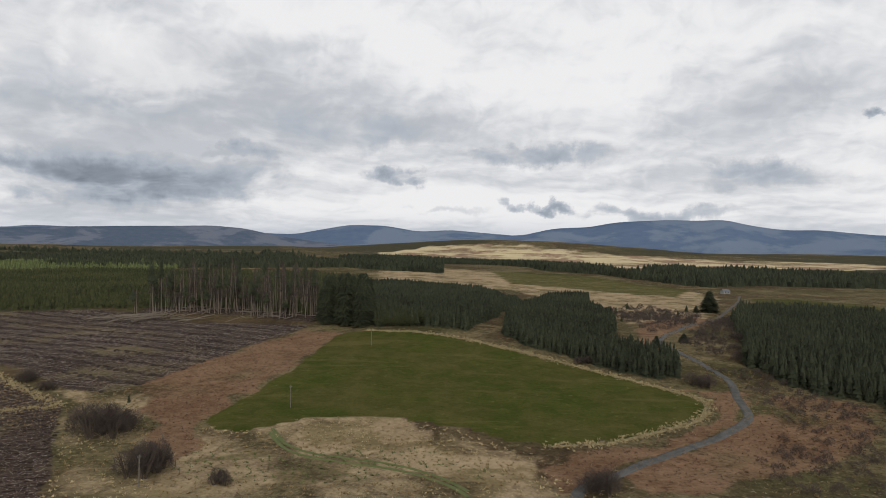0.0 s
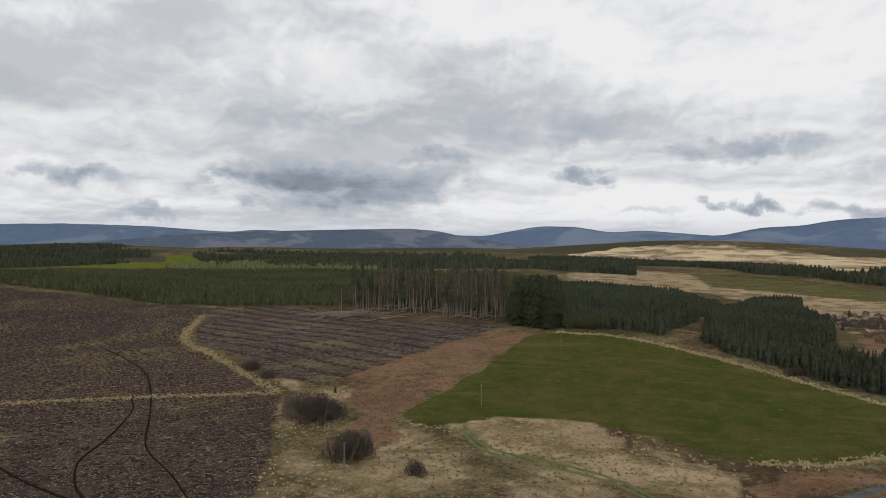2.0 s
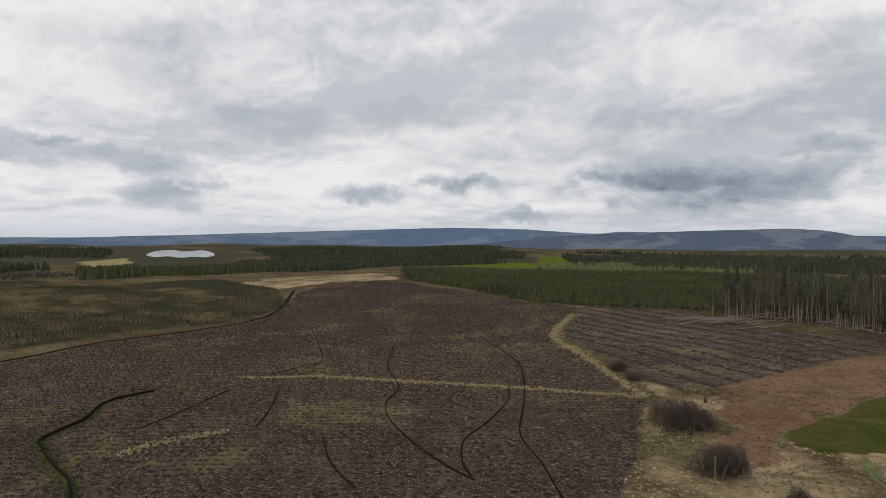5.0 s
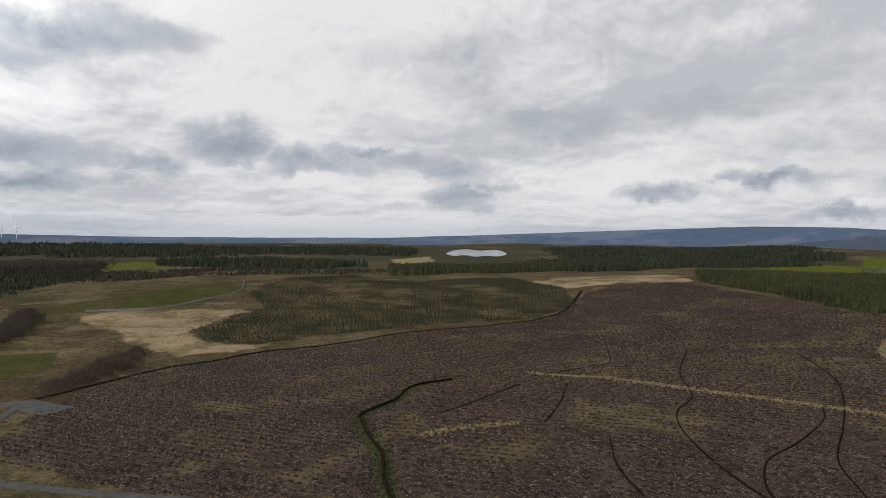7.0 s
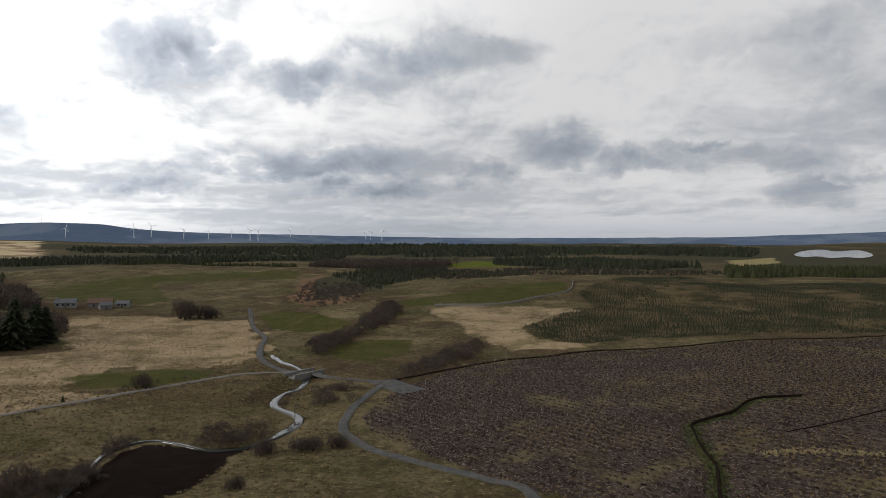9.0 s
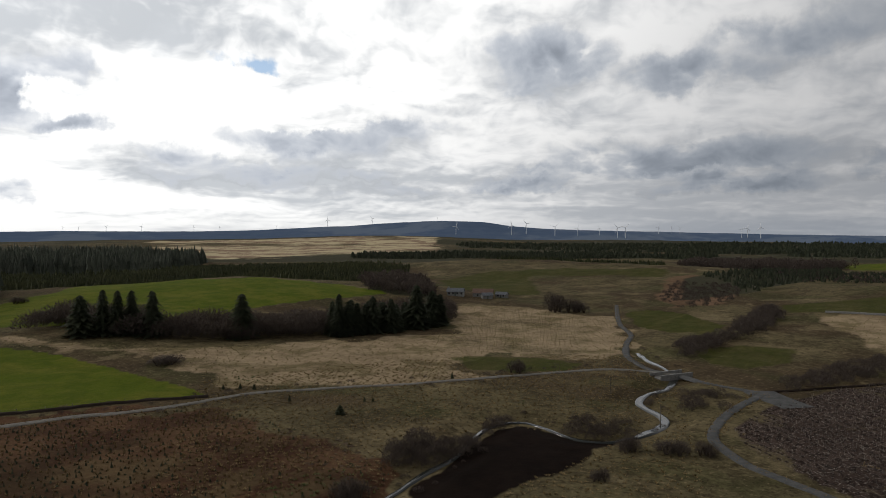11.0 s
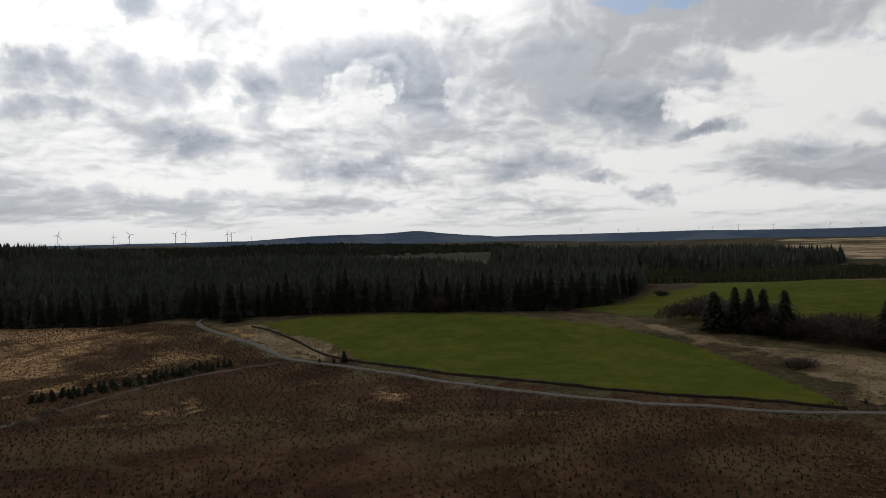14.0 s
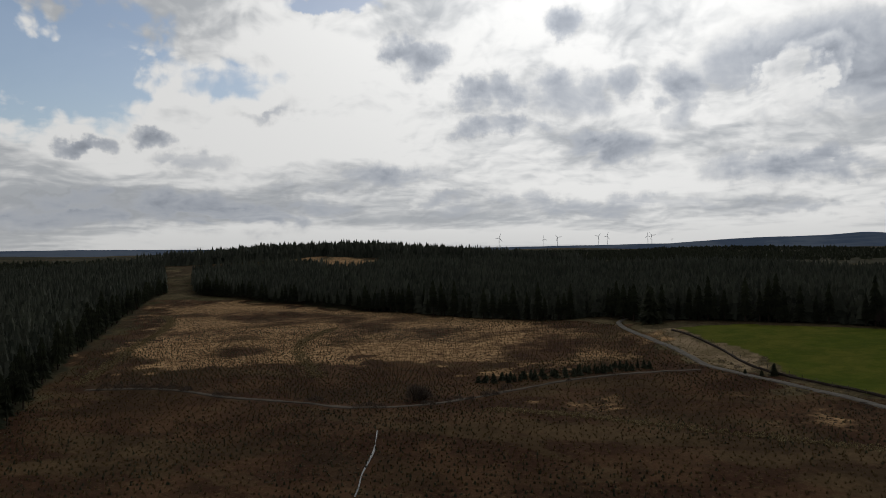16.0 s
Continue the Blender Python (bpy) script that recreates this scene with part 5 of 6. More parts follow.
wood(WOOD_LINE, 8, 5, SPRUCE, "thin dark shelter belt across the meadow", FAR_SPRUCE, 1.4)
wood(WOOD_WEST, 7.5, 8, SPRUCE, "dark distant forest on low hills", FAR_SPRUCE, 1.7, 0.3, patchy=-0.2)
wood(WOOD_LOCH, 6.5, 6, SPRUCE_YOUNG, "green conifer forest before the loch", FAR_SPRUCE, 1.3, 0.28, patchy=-0.5)
wood(WOOD_FAR_WEST, 7, 7, SPRUCE, "dark distant forest block", FAR_SPRUCE, 1.6, 0.3, patchy=-0.2)
wood(WOOD_BACK, 17, 6, SPRUCE_TALL_LIT, "tall dark forest block behind the hill pasture", FAR_SPRUCE, 0.9)
wood(WOOD_LOW, 5, 4.2, SPRUCE_YOUNG, "low young plantation behind the hill pasture", FAR_SPRUCE, 1.4)
wood(WOOD_SPRUCE_A, 13, 3.5, SPRUCE_TALL_LIT, "tall dark spruce forest at the end of the road", SLIM_SPRUCE, 0.85, 0.2, keep_off=(CLEARING,), front=11)
wood(WOOD_SPRUCE_B, 11.5, 3.2, SPRUCE_TALL_LIT, "tall dark spruce forest edging the heath", SLIM_SPRUCE, 0.85, 0.2, keep_off=(CLEARING,), front=4)
wood(WOOD_SPRUCE_C, 12.5, 4.2, SPRUCE_TALL_LIT, "black shaded spruce forest beside the heath", SLIM_SPRUCE, 0.85, 0.2, front=5)
wood(WOOD_HILL, 14, 5.5, SPRUCE_TALL_LIT, "spruce forest over a broad hill", FAR_SPRUCE, 1.1, keep_off=(CLEARING,))
wood(WOOD_BELT, 8, 9, SPRUCE, "dark shelter wood on the moor's edge", FAR_SPRUCE, 1.6)
wood(WOOD_MIXED, 10, 7, TWIGS, "bare brown mixed woodland far off", FAR_ROUND, 1.0)
wood(WOOD_KNOLL, 3.6, 5.5, SPRUCE, "low dark young trees on a brown slope", FAR_SPRUCE, 1.5, keep_off=(HEATHER_KNOLL,))
wood(WOOD_RIM, 4, 4.5, SPRUCE_YOUNG, "low dark plantation behind the farm hill", FAR_SPRUCE, 1.5)
wood(WOOD_FARM, 8, 5, TWIGS, "bare grey-brown trees near the farm", FAR_ROUND, 1.1)
wood(SCRUB_MID, 2.6, 9, TWIGS, "scattered low scrub on far rough ground", FAR_ROUND, 1.6, 0.3, patchy=0.0)
wood(SCRUB_MID, 2.8, 6, SPRUCE, "scattered young conifers on far rough ground", FAR_SPRUCE, 1.4, 0.3, patchy=0.12)
for dim in (WOOD_DIM_A, WOOD_DIM_B, WOOD_DIM_C, WOOD_DIM_D, WOOD_DIM_E, WOOD_DIM_F):
    wood(dim, 12, 38, SPRUCE, "far dark forest towards the horizon", FAR_CLUMP, 1.9)

# ---- single trees and shrubs ----
def pose_at(x, y, spin=0.0, size=1.0, wide=None, sink=0.1):
    wide = size if wide is None else wide
    return Matrix.LocRotScale((x, y, float(surface(x, y)[0]) - sink), Euler((0, 0, spin)), (wide, wide, size))


def spruce_tree(seed, clear, label, category="tree", group="", width=0.17, levels=11, taper=0.85):
    """A spruce one unit high: trunk, and a ragged crown from the height clear upward."""
    root = thing("spruce_tree", label, category, group, (0, 0, -500))
    v, f = spruce_shape(levels, 18, seed, width, clear, 0.6, 0.42, taper)
    part("trunk", mesh_from("trunk", *tube([(0, 0, -0.03), (0.003, 0, 0.4), (0, 0.004, 0.93)], [0.016, 0.012, 0.003]), BARK), root)
    part("crown", mesh_from("crown", v, f, SPRUCE), root)
    return root


def drop(root):
    for o in (*root.children_recursive, root):
        bpy.data.objects.remove(o)


models = [spruce_tree(60 + k, 0.10 + 0.05 * k, "tall dark spruce on the edge of the forest", group="spruces at the forest edge") for k in range(4)]
order = sorted(EDGE_TREES, key=lambda r: r[0] ** 2 + r[1] ** 2)
for k, (x, y, h) in enumerate(order[:290]):
    copy_thing(models[k % 4], pose_at(x, y, rng.uniform(0, 6.28), h * rng.uniform(0.92, 1.12), h * 1.05))
rest = np.array(order[290:])
if len(rest):
    scatter("conifer_wood", SLIM_SPRUCE, rest[:, :2], rest[:, 2], SPRUCE, "dark spruces on the far forest edge", "woodland", sink=0.2)
for m in models:
    drop(m)

# East, north, width, height.
LONE_SPRUCES = [(161.1, 422.6, 11.0, 13.2), (69.8, 227.3, 2.9, 3.9), (82.7, 239.0, 3.3, 3.3), (-133.9, -226.1, 6.8, 15.8), (-137.2, -222.9, 6.8, 15.7), (-140.9, -220.6, 6.8, 15.7), (-144.1, -213.6, 8.0, 15.9), (-127.5, -228.7, 9.4, 14.0),
                (-166.5, -194.9, 9.6, 15.9), (-197.4, -177.1, 6.5, 16.0), (-203.5, -176.3, 6.1, 13.6), (-211.9, -172.6, 7.6, 14.7), (-218.6, -168.9, 6.7, 13.5), (-236.9, -169.7, 10.4, 18.5), (-250.6, -171.1, 9.9, 15.3), (-111.2, -99.5, 1.9, 2.1),
                (0.4, -213.7, 2.1, 3.5), (47.9, -306.3, 8.5, 16.1), (151.8, 418.6, 3.6, 4.3)]
SMALL_FIRS = [(-113.3, -116.7, 1.1, 1.5), (-124.0, -103.5, 0.9, 1.2), (-125.2, -102.0, 0.9, 1.2), (-159.1, -102.1, 1.4, 1.7), (-117.1, -132.7, 1.2, 1.5), (-115.3, -135.6, 1.2, 1.5), (-112.3, -138.2, 1.2, 1.3), (3.5, -212.6, 1.6, 1.9), (7.8, -214.6, 1.6, 1.6),
              (83.3, 358.7, 2.4, 3.0), (101.2, 407.7, 2.7, 3.7), (115.3, 436.3, 3.3, 4.4), (103.5, 371.0, 2.5, 2.8), (107.3, 361.6, 2.4, 3.1), (123.5, 384.8, 2.9, 3.6), (131.3, 389.6, 2.7, 3.3), (146.7, 420.4, 3.2, 4.3), (74.9, 291.9, 1.7, 2.2),
              (62.0, 276.4, 1.6, 2.1), (66.5, 203.6, 2.1, 2.8), (77.2, 439.5, 2.9, 3.2), (-70.3, 158.1, 1.1, 2.0)]
BUSHES = [(-64.9, 135.5, 13.7, 7.7), (-63.1, 138.6, 7.6, 6.3), (-48.6, 114.2, 9.4, 6.9), (-47.5, 116.9, 5.3, 5.8), (-34.5, 110.4, 3.9, 2.9), (-102.4, 173.8, 5.9, 3.6), (-93.6, 167.0, 5.0, 3.1), (68.1, 183.4, 8.0, 4.2), (41.3, 205.1, 6.8, 2.4),
          (25.5, 111.4, 6.8, 4.9), (-121.5, -174.8, 11.5, 3.0), (-176.8, -91.6, 5.9, 4.6), (-337.8, -150.5, 16.5, 11.4), (-343.7, -142.0, 12.0, 7.5), (-128.6, -35.0, 6.7, 3.1), (-130.9, -29.6, 4.1, 3.2), (-124.3, -41.9, 5.1, 3.3),
          (-106.9, -40.6, 3.3, 2.5), (-78.5, -68.3, 6.3, 4.0), (-41.0, -300.4, 14.2, 8.8), (81.8, -158.8, 7.7, 4.7), (-172.4, -363.8, 8.5, 3.9)]
models = [spruce_tree(80 + k, 0.05, "dark conical spruce standing by itself in rough grass", width=0.5, levels=26, taper=0.55) for k in range(3)]
for k, (x, y, wide, h) in enumerate(LONE_SPRUCES):
    copy_thing(models[k % 3], pose_at(x, y, k * 1.7, h, wide * 1.4))
for k in range(16):
    u = (k * 0.618) % 1
    x, y = -196 - 62 * u + 3 * math.sin(k * 5.1), -180 + 12 * u + 4 * math.cos(k * 3.7)
    copy_thing(models[k % 3], pose_at(x, y, k, 9 + 5 * ((k * 0.37) % 1), 8 + 3 * ((k * 0.71) % 1)))
for m in models:
    drop(m)
models = [spruce_tree(90 + k, 0.02, "small bushy self-sown fir among dead grass", group="self-sown firs", width=0.5, levels=7) for k in range(3)]
for k, (x, y, wide, h) in enumerate(SMALL_FIRS):
    copy_thing(models[k % 3], pose_at(x, y, k * 1.3, h, wide))
for m in models:
    drop(m)
models = [spruce_tree(95 + k, 0.03, "tall dense dark conifer in a close group beside the pasture", group="dark conifer group", width=0.2, levels=22, taper=0.5) for k in range(3)]
for k, (x, y) in enumerate(fill(DARK_GROUP, 3.1, 0.4)):
    copy_thing(models[k % 3], pose_at(x, y, k * 2.1, 15.5 + 2.5 * math.sin(k * 1.9), 16 + 3 * math.sin(k * 2.7)))
for m in models:
    drop(m)


def bare_bush(seed):
    root = thing("bush", "leafless grey-brown willow bush in rough grass", "bush", "", (0, 0, -500))
    r, limbs, twigs = np.random.default_rng(seed), [], []
    for i in range(5):
        v, f = twig_shape(950, seed * 7 + i, 0.3, 5, 0, 0.0035, 0.12)
        a, size = i * 1.257 + r.uniform(0, 0.8), r.uniform(0.6, 1.0)
        v = v * (1, 1, size) + ((0.26 * math.cos(a), 0.26 * math.sin(a), 0) if i else (0, 0, 0))
        limbs.append((v[:45], f[:60])), twigs.append((v[45:], f[60:] - 45))
    part("limb", mesh_from("limb", *join(limbs), BARK), root)
    part("twig_mass", mesh_from("twig_mass", *join(twigs), TWIGS), root, kind="stuff")
    return root


models = [bare_bush(100 + k) for k in range(4)]
for k, (x, y, wide, h) in enumerate(BUSHES):
    copy_thing(models[k % 4], pose_at(x, y, k * 1.1, h * 1.1, wide * 1.05, 0.15))
for m in models:
    drop(m)

SCRUB = [twig_shape(340, 110 + k, 0.52, 0, 0, 0.0115, 0.15) for k in range(6)]
for outline, step, tall, label in (
    (SCRUB_EAST, 3.5, 1.9, "tangle of bare brown willow scrub beside the lane"), (SCRUB_DELL, 6, 2.8, "low grey scrub in the dell"), (SCRUB_LANE, 5, 3.0, "bare scrub along the bend of the lane"),
    (SCRUB_BURN, 3.4, 4.6, "dark bare alders along the burn"), (SCRUB_BANK, 1.8, 2.8, "dark willow scrub on the bank of the burn"), (SCRUB_ISLE, 2.0, 2.4, "low dark willows by the water"),
    (SCRUB_BRIDGE, 2.4, 2.4, "reddish-brown scrub by the bridge"), (SCRUB_TRACK, 3.0, 3.0, "brown scrub along the forest track"), (SCRUB_ROW, 3.4, 8.0, "dense dark bare thicket under a row of conifers"),
    (SCRUB_HEATHER, 4.6, 2.4, "dark brown scrub on a knoll"), (WILLOWS, 3.0, 5.0, "pale green budding willows at the edge of the wood"),
):
    at = fill(outline, step, 0.5)
    at = at[grain2(at[:, 0], at[:, 1], 17, 2) > (-0.3 if outline is SCRUB_EAST else -0.6)]
    h = tall * rng.uniform(0.55, 1.25, len(at))
    scatter("scrub", SCRUB, at, h, SPRUCE_YOUNG if outline is WILLOWS else TWIGS, label, "scrub", wide=h * rng.uniform(1.0, 1.8, len(at)), sink=0.1)


def hedge(points, step, spread, tall, label, mat=TWIGS):
    """A straggling line of low scrub."""
    p = smooth_line(points, step)
    p = p + rng.normal(0, spread, p.shape)
    p = p[grain2(p[:, 0], p[:, 1], 12, 2) > -0.25]
    h = tall * rng.uniform(0.4, 1.2, len(p))
    scatter("scrub", SCRUB, p, h, mat, label, "scrub", wide=h * rng.uniform(1.2, 2.2, len(p)), sink=0.1)


hedge(TRACK_HEATH[:7], 1.4, 1.2, 1.9, "dark scrub along the heath track")
hedge([(x - 2.5, y - 2.5) for x, y in TRACK_HEATH], 4, 1.4, 1.0, "low dark growth beside the heath track")
hedge([(x * 0.975, y * 0.975) for x, y in ROAD_SOUTH[:14]], 4.5, 1.2, 1.0, "low brown growth beside the road")
hedge([(x * 1.03, y * 1.03) for x, y in ROAD_SOUTH[:14]], 5, 1.2, 1.2, "low scrub between road and field")
hedge([(x * 0.98, y * 0.98) for x, y in TRACK_FELLED], 4, 1.6, 1.1, "brown growth beside the forest track")
hedge(DYKE_A, 6, 1.0, 0.7, "tangled growth along the pasture dyke")
hedge([(x - 3.6, y + 1.8) for x, y in BURN], 4.5, 1.0, 1.2, "dark willow growth along the burn")
hedge([(x - 4.6, y - 2.8) for x, y in BURN[:9]], 3.4, 1.0, 1.2, "low dark growth along the burn")


# ---- the felled land ----
def dead_stem(seed, crowned):
    """A tall bare conifer left standing, one unit high."""
    r = np.random.default_rng(seed)
    root = thing("standing_stem", "tall thin grey conifer stem with a small dark crown" if crowned else "tall thin bare conifer stem spared by the felling", "dead tree", "standing stems", (0, 0, -500))
    bend = r.normal(0, 0.012, 2)
    part("trunk", mesh_from("trunk", *tube([(0, 0, -0.02), (bend[0], bend[1], 0.5), (bend[0] * 0.5, bend[1] * 1.5, 1.0)], [0.0085, 0.0065, 0.002], 5), DEAD_WOOD), root)
    twigs = []
    for k in range(240):
        a, z = r.uniform(0, 6.28), r.uniform(0.4, 0.98)
        n = (0.12 * (1.15 - z) + 0.02) * r.uniform(0.5, 1.2)
        p, t = np.array((0, 0, z)), np.array((n * math.cos(a), n * math.sin(a), z + r.uniform(-0.03, 0.03)))
        twigs.append((np.array([p - (0, 0, 0.0025), p + (0, 0, 0.0025), t]), np.array([(0, 1, 2)])))
    part("twig_mass", mesh_from("twig_mass", *join(twigs), TWIGS), root, kind="stuff")
    if crowned:
        part("crown", mesh_from("crown", *spruce_shape(6, 9, seed, 0.10, 0.62, 0.4, 0.4), SPRUCE), root)
    return root


models = [dead_stem(200 + k, k in (1, 4)) for k in range(6)]
stem_at = fill(STEMS, 3.3, 0.9)
stem_at = stem_at[grain2(stem_at[:, 0], stem_at[:, 1], 14, 2) > -0.05]
for k, (x, y) in enumerate(stem_at[:260]):
    copy_thing(models[int(rng.integers(0, 6))], pose_at(x, y, rng.uniform(0, 6.28), rng.choice((7.0, 10.0, 13.0, 15.0, 17.0)) * rng.uniform(1.0, 1.45), 17) @ Matrix.Rotation(rng.normal(0, 0.05), 4, "X"))
for m in models:
    drop(m)
log = thing("fallen_log", "bleached fallen conifer trunk lying among brash", "log", "fallen trunks", (0, 0, -500))
part("stem", mesh_from("stem", *tube([(-0.5, 0, 0.02), (0, 0.01, 0.025), (0.5, 0, 0.02)], [0.018, 0.014, 0.005], 6), DEAD_WOOD), log)
for p, s in ((-0.1, 1), (0.1, -1), (0.25, 1), (0.02, 1)):
    part("broken_branch", mesh_from("broken_branch", *tube([(p, 0, 0.02), (p + 0.05, s * 0.06, 0.07)], [0.005, 0.002], 4), DEAD_WOOD), log)
for k in range(46):
    x, y = stem_at[int(rng.integers(0, len(stem_at)))] + rng.normal(0, 5, 2)
    copy_thing(log, Matrix.Translation((x, y, float(surface(x, y)[0]) + 0.15)) @ Matrix.Rotation(rng.uniform(0, 6.28), 4, "Z") @ Matrix.Rotation(rng.normal(-0.08, 0.12), 4, "Y") @ Matrix.Scale(rng.uniform(6, 13), 4))
for k in range(38):
    x, y = -112 + rng.normal(0, 11), 266 + rng.normal(0, 5)
    copy_thing(log, Matrix.Translation((x, y, float(surface(x, y)[0]) + rng.uniform(0.2, 1.4))) @ Matrix.Rotation(rng.uniform(-0.5, 0.9), 4, "Z") @ Matrix.Rotation(rng.normal(-0.12, 0.12), 4, "Y") @ Matrix.Scale(rng.uniform(8, 15), 4))
drop(log)

LUMPS = [lump_shape(300 + k) for k in range(5)]
LONG_LUMPS = [(v * (1.9, 0.9, 1), f) for v, f in LUMPS]
STICKS = [tube([(-0.5, 0, 0.02), (0.5, 0.03 * k, 0.05 + 0.05 * k)], [0.024, 0.014], 3) for k in range(4)]
FIRLETS = [spruce_shape(2, 5, 320 + k, 0.3, 0.0, 0.3, 0.3) for k in range(4)]
TUSSOCKS = [blade_shape(7, 330 + k) for k in range(6)]
STAKE = [tube([(0, 0, -0.05), (0.02 * k, 0, 1)], [0.035, 0.025], 3) for k in range(3)]


def clear_of(at, *lines, gap=2.4):
    for line in lines:
        at = at[distance_to(at[:, 0], at[:, 1], smooth_line(line, 4), gap * 2) > gap]
    return at


def thin(at, limit, keep=1.0):
    """Fewer points the farther out they lie."""
    r = np.hypot(at[:, 0], at[:, 1])
    return at[rng.uniform(0, 1, len(at)) < keep * np.clip(limit / r, 0, 1) ** 1.3]


LINES = (LANE_NORTH, LANE_BURN, ROAD_SOUTH, TRACK_HEATH, TRACK_FELLED, BURN, FELL_STREAM)
rows_turn = radians(47)


def planted_rows(outline, along, across, turn, off=0.0, loose=0.1):
    """Points along straight planting rows within an outline."""
    p = np.array(outline)
    c = p.mean(0)
    reach = np.hypot(*(p - c).T).max()
    u, v = [k.ravel() for k in np.meshgrid(np.arange(-reach, reach, along), np.arange(-reach, reach, across) + off)]
    v = v + 1.1 * grain2(u + 300, v, 60, 2) + rng.normal(0, loose, v.shape)
    u = u + rng.uniform(-0.45, 0.45, u.shape) * along
    x, y = c[0] + math.cos(turn) * u - math.sin(turn) * v, c[1] + math.sin(turn) * u + math.cos(turn) * v
    ok = inside(x, y, outline)
    return np.stack([x[ok], y[ok]], 1)


DITCH_ROUTES = (DITCH_A, DITCH_B, DITCH_C, DITCH_D, DITCH_E, DITCH_F, DITCH_G)
at = clear_of(planted_rows(FELLED_MAIN, 1.5, 2.5, rows_turn), *LINES, STRIP_A, STRIP_B, *DITCH_ROUTES, gap=1.2)
at = at[grain2(at[:, 0], at[:, 1], 24, 3) > -0.6]
n_at = len(at)
scatter("mound", LONG_LUMPS, at, rng.uniform(0.3, 0.7, n_at), MOUND, "rows of dark turned peat mounds on felled land", "planting mounds", wide=rng.uniform(0.4, 0.8, n_at), spin=rng.normal(rows_turn, 0.3, n_at))
at = clear_of(planted_rows(FELLED_MAIN, 1.1, 2.5, rows_turn, 1.25, 0.3), *LINES, *DITCH_ROUTES, gap=1.2)
pale = grain2(at[:, 0] + 50, at[:, 1], 46, 3)
at = at[pale > 0.05]
scatter("grass_tufts", TUSSOCKS, at, rng.uniform(0.2, 0.45, len(at)), TUFT, "dead yellow grass between the rows of mounds", "grass", wide=rng.uniform(0.6, 1.4, len(at)))
at = thin(clear_of(fill(FELLED_MAIN, 1.3, 0.5, 0.2), *LINES, DITCH_A, DITCH_B, DITCH_C, DITCH_D, DITCH_E, DITCH_F, gap=1.2), 190)
scatter("brash", STICKS, at, rng.uniform(0.7, 2.4, len(at)), BRASH, "pale sticks and branches strewn over felled land", "brash", lean=0.12, wide=rng.uniform(0.25, 1.1, len(at)) ** 1.3)
at = thin(fill(FELLED_MAIN, 3.4, 0.5, 0.9), 230)
at = at[grain2(at[:, 0], at[:, 1], 30, 3) > 0.3]
scatter("grass_tufts", TUSSOCKS, at, rng.uniform(0.3, 0.7, len(at)), TUFT, "tufts of dead grass between the mounds", "grass", wide=rng.uniform(0.6, 1.5, len(at)))
at = fill(STAKES, 2.2, 0.35, 0.5)
scatter("stake", STAKE, at, rng.uniform(0.4, 0.9, len(at)), BRASH, "rows of short pale stakes on felled land", "stakes", wide=rng.uniform(0.7, 1.1, len(at)), lean=0.08)
at = fill(FELLED_RISE, 1.35, 0.45, 1.0)
row = np.sin((at[:, 0] * math.cos(1.17) + at[:, 1] * math.sin(1.17)) * 2 * math.pi / 8 + 0.6 * grain2(at[:, 0], at[:, 1], 50, 2))
hump = at[row > 0.72]
scatter("brash_row", LUMPS, hump, rng.uniform(0.35, 0.9, len(hump)), MOUND, "long dark windrows of felling debris", "windrows", wide=rng.uniform(0.9, 1.9, len(hump)))
flat_at = at[row <= 0.8]
scatter("brash", STICKS, flat_at, rng.uniform(0.7, 2.0, len(flat_at)), BRASH, "pale brash lying between windrows on a rise", "brash", lean=0.1, wide=rng.uniform(0.5, 1.8, len(flat_at)))

at = fill(FELLED_RISE, 1.1, 0.5, 0.4)
scatter("brash", STICKS, at, rng.uniform(0.5, 1.4, len(at)), PALE_BRASH, "bleached twigs and chips covering the rise", "brash", lean=0.1, wide=rng.uniform(0.5, 1.5, len(at)))

# ---- heath, rough grass and young trees ----
at = thin(clear_of(fill(HEATH, 1.7, 0.48, 0.1), *LINES), 210)
dark = grain2(at[:, 0], at[:, 1], 34, 3)
some = at[dark > 0.12]
scatter("heather_clumps", LUMPS, some, rng.uniform(0.12, 0.4, len(some)), HEATHER, "dark clumps of heather over the heath", "heather", wide=rng.uniform(0.4, 1.1, len(some)))
some = at[dark <= 0.3]
scatter("grass_tufts", TUSSOCKS, some, rng.uniform(0.3, 0.7, len(some)), HEATH_TUFT, "tawny tussocks of dead grass on the heath", "grass", wide=rng.uniform(0.5, 1.2, len(some)))
at = thin(clear_of(planted_rows(HEATH, 1.5, 2.2, radians(20), 0, 0.55), *LINES), 260)
at = at[grain2(at[:, 0], at[:, 1], 45, 2) + rng.normal(0, 0.12, len(at)) > -0.22]
scatter("saplings", FIRLETS, at, rng.uniform(0.2, 0.65, len(at)), SPRUCE, "rows of small dark spruce saplings on the heath", "saplings", wide=rng.uniform(0.5, 1.0, len(at)))
at = planted_rows(SAPLING_PLOT, 1.3, 2.4, radians(70), 0, 0.2)
at = at[grain2(at[:, 0], at[:, 1], 38, 3) + rng.normal(0, 0.15, len(at)) > -0.15]
scatter("saplings", FIRLETS, at, rng.uniform(0.4, 1.1, len(at)), SPRUCE, "dark young spruces in rows on rough ground", "saplings", wide=rng.uniform(0.7, 1.7, len(at)))
at = fill(FIR_ROW, 2.4, 0.5)
scatter("saplings", MID_SPRUCE, at, rng.uniform(1.2, 3.0, len(at)), SPRUCE, "line of bushy young firs along the track", "saplings", wide=rng.uniform(4.0, 8.0, len(at)))
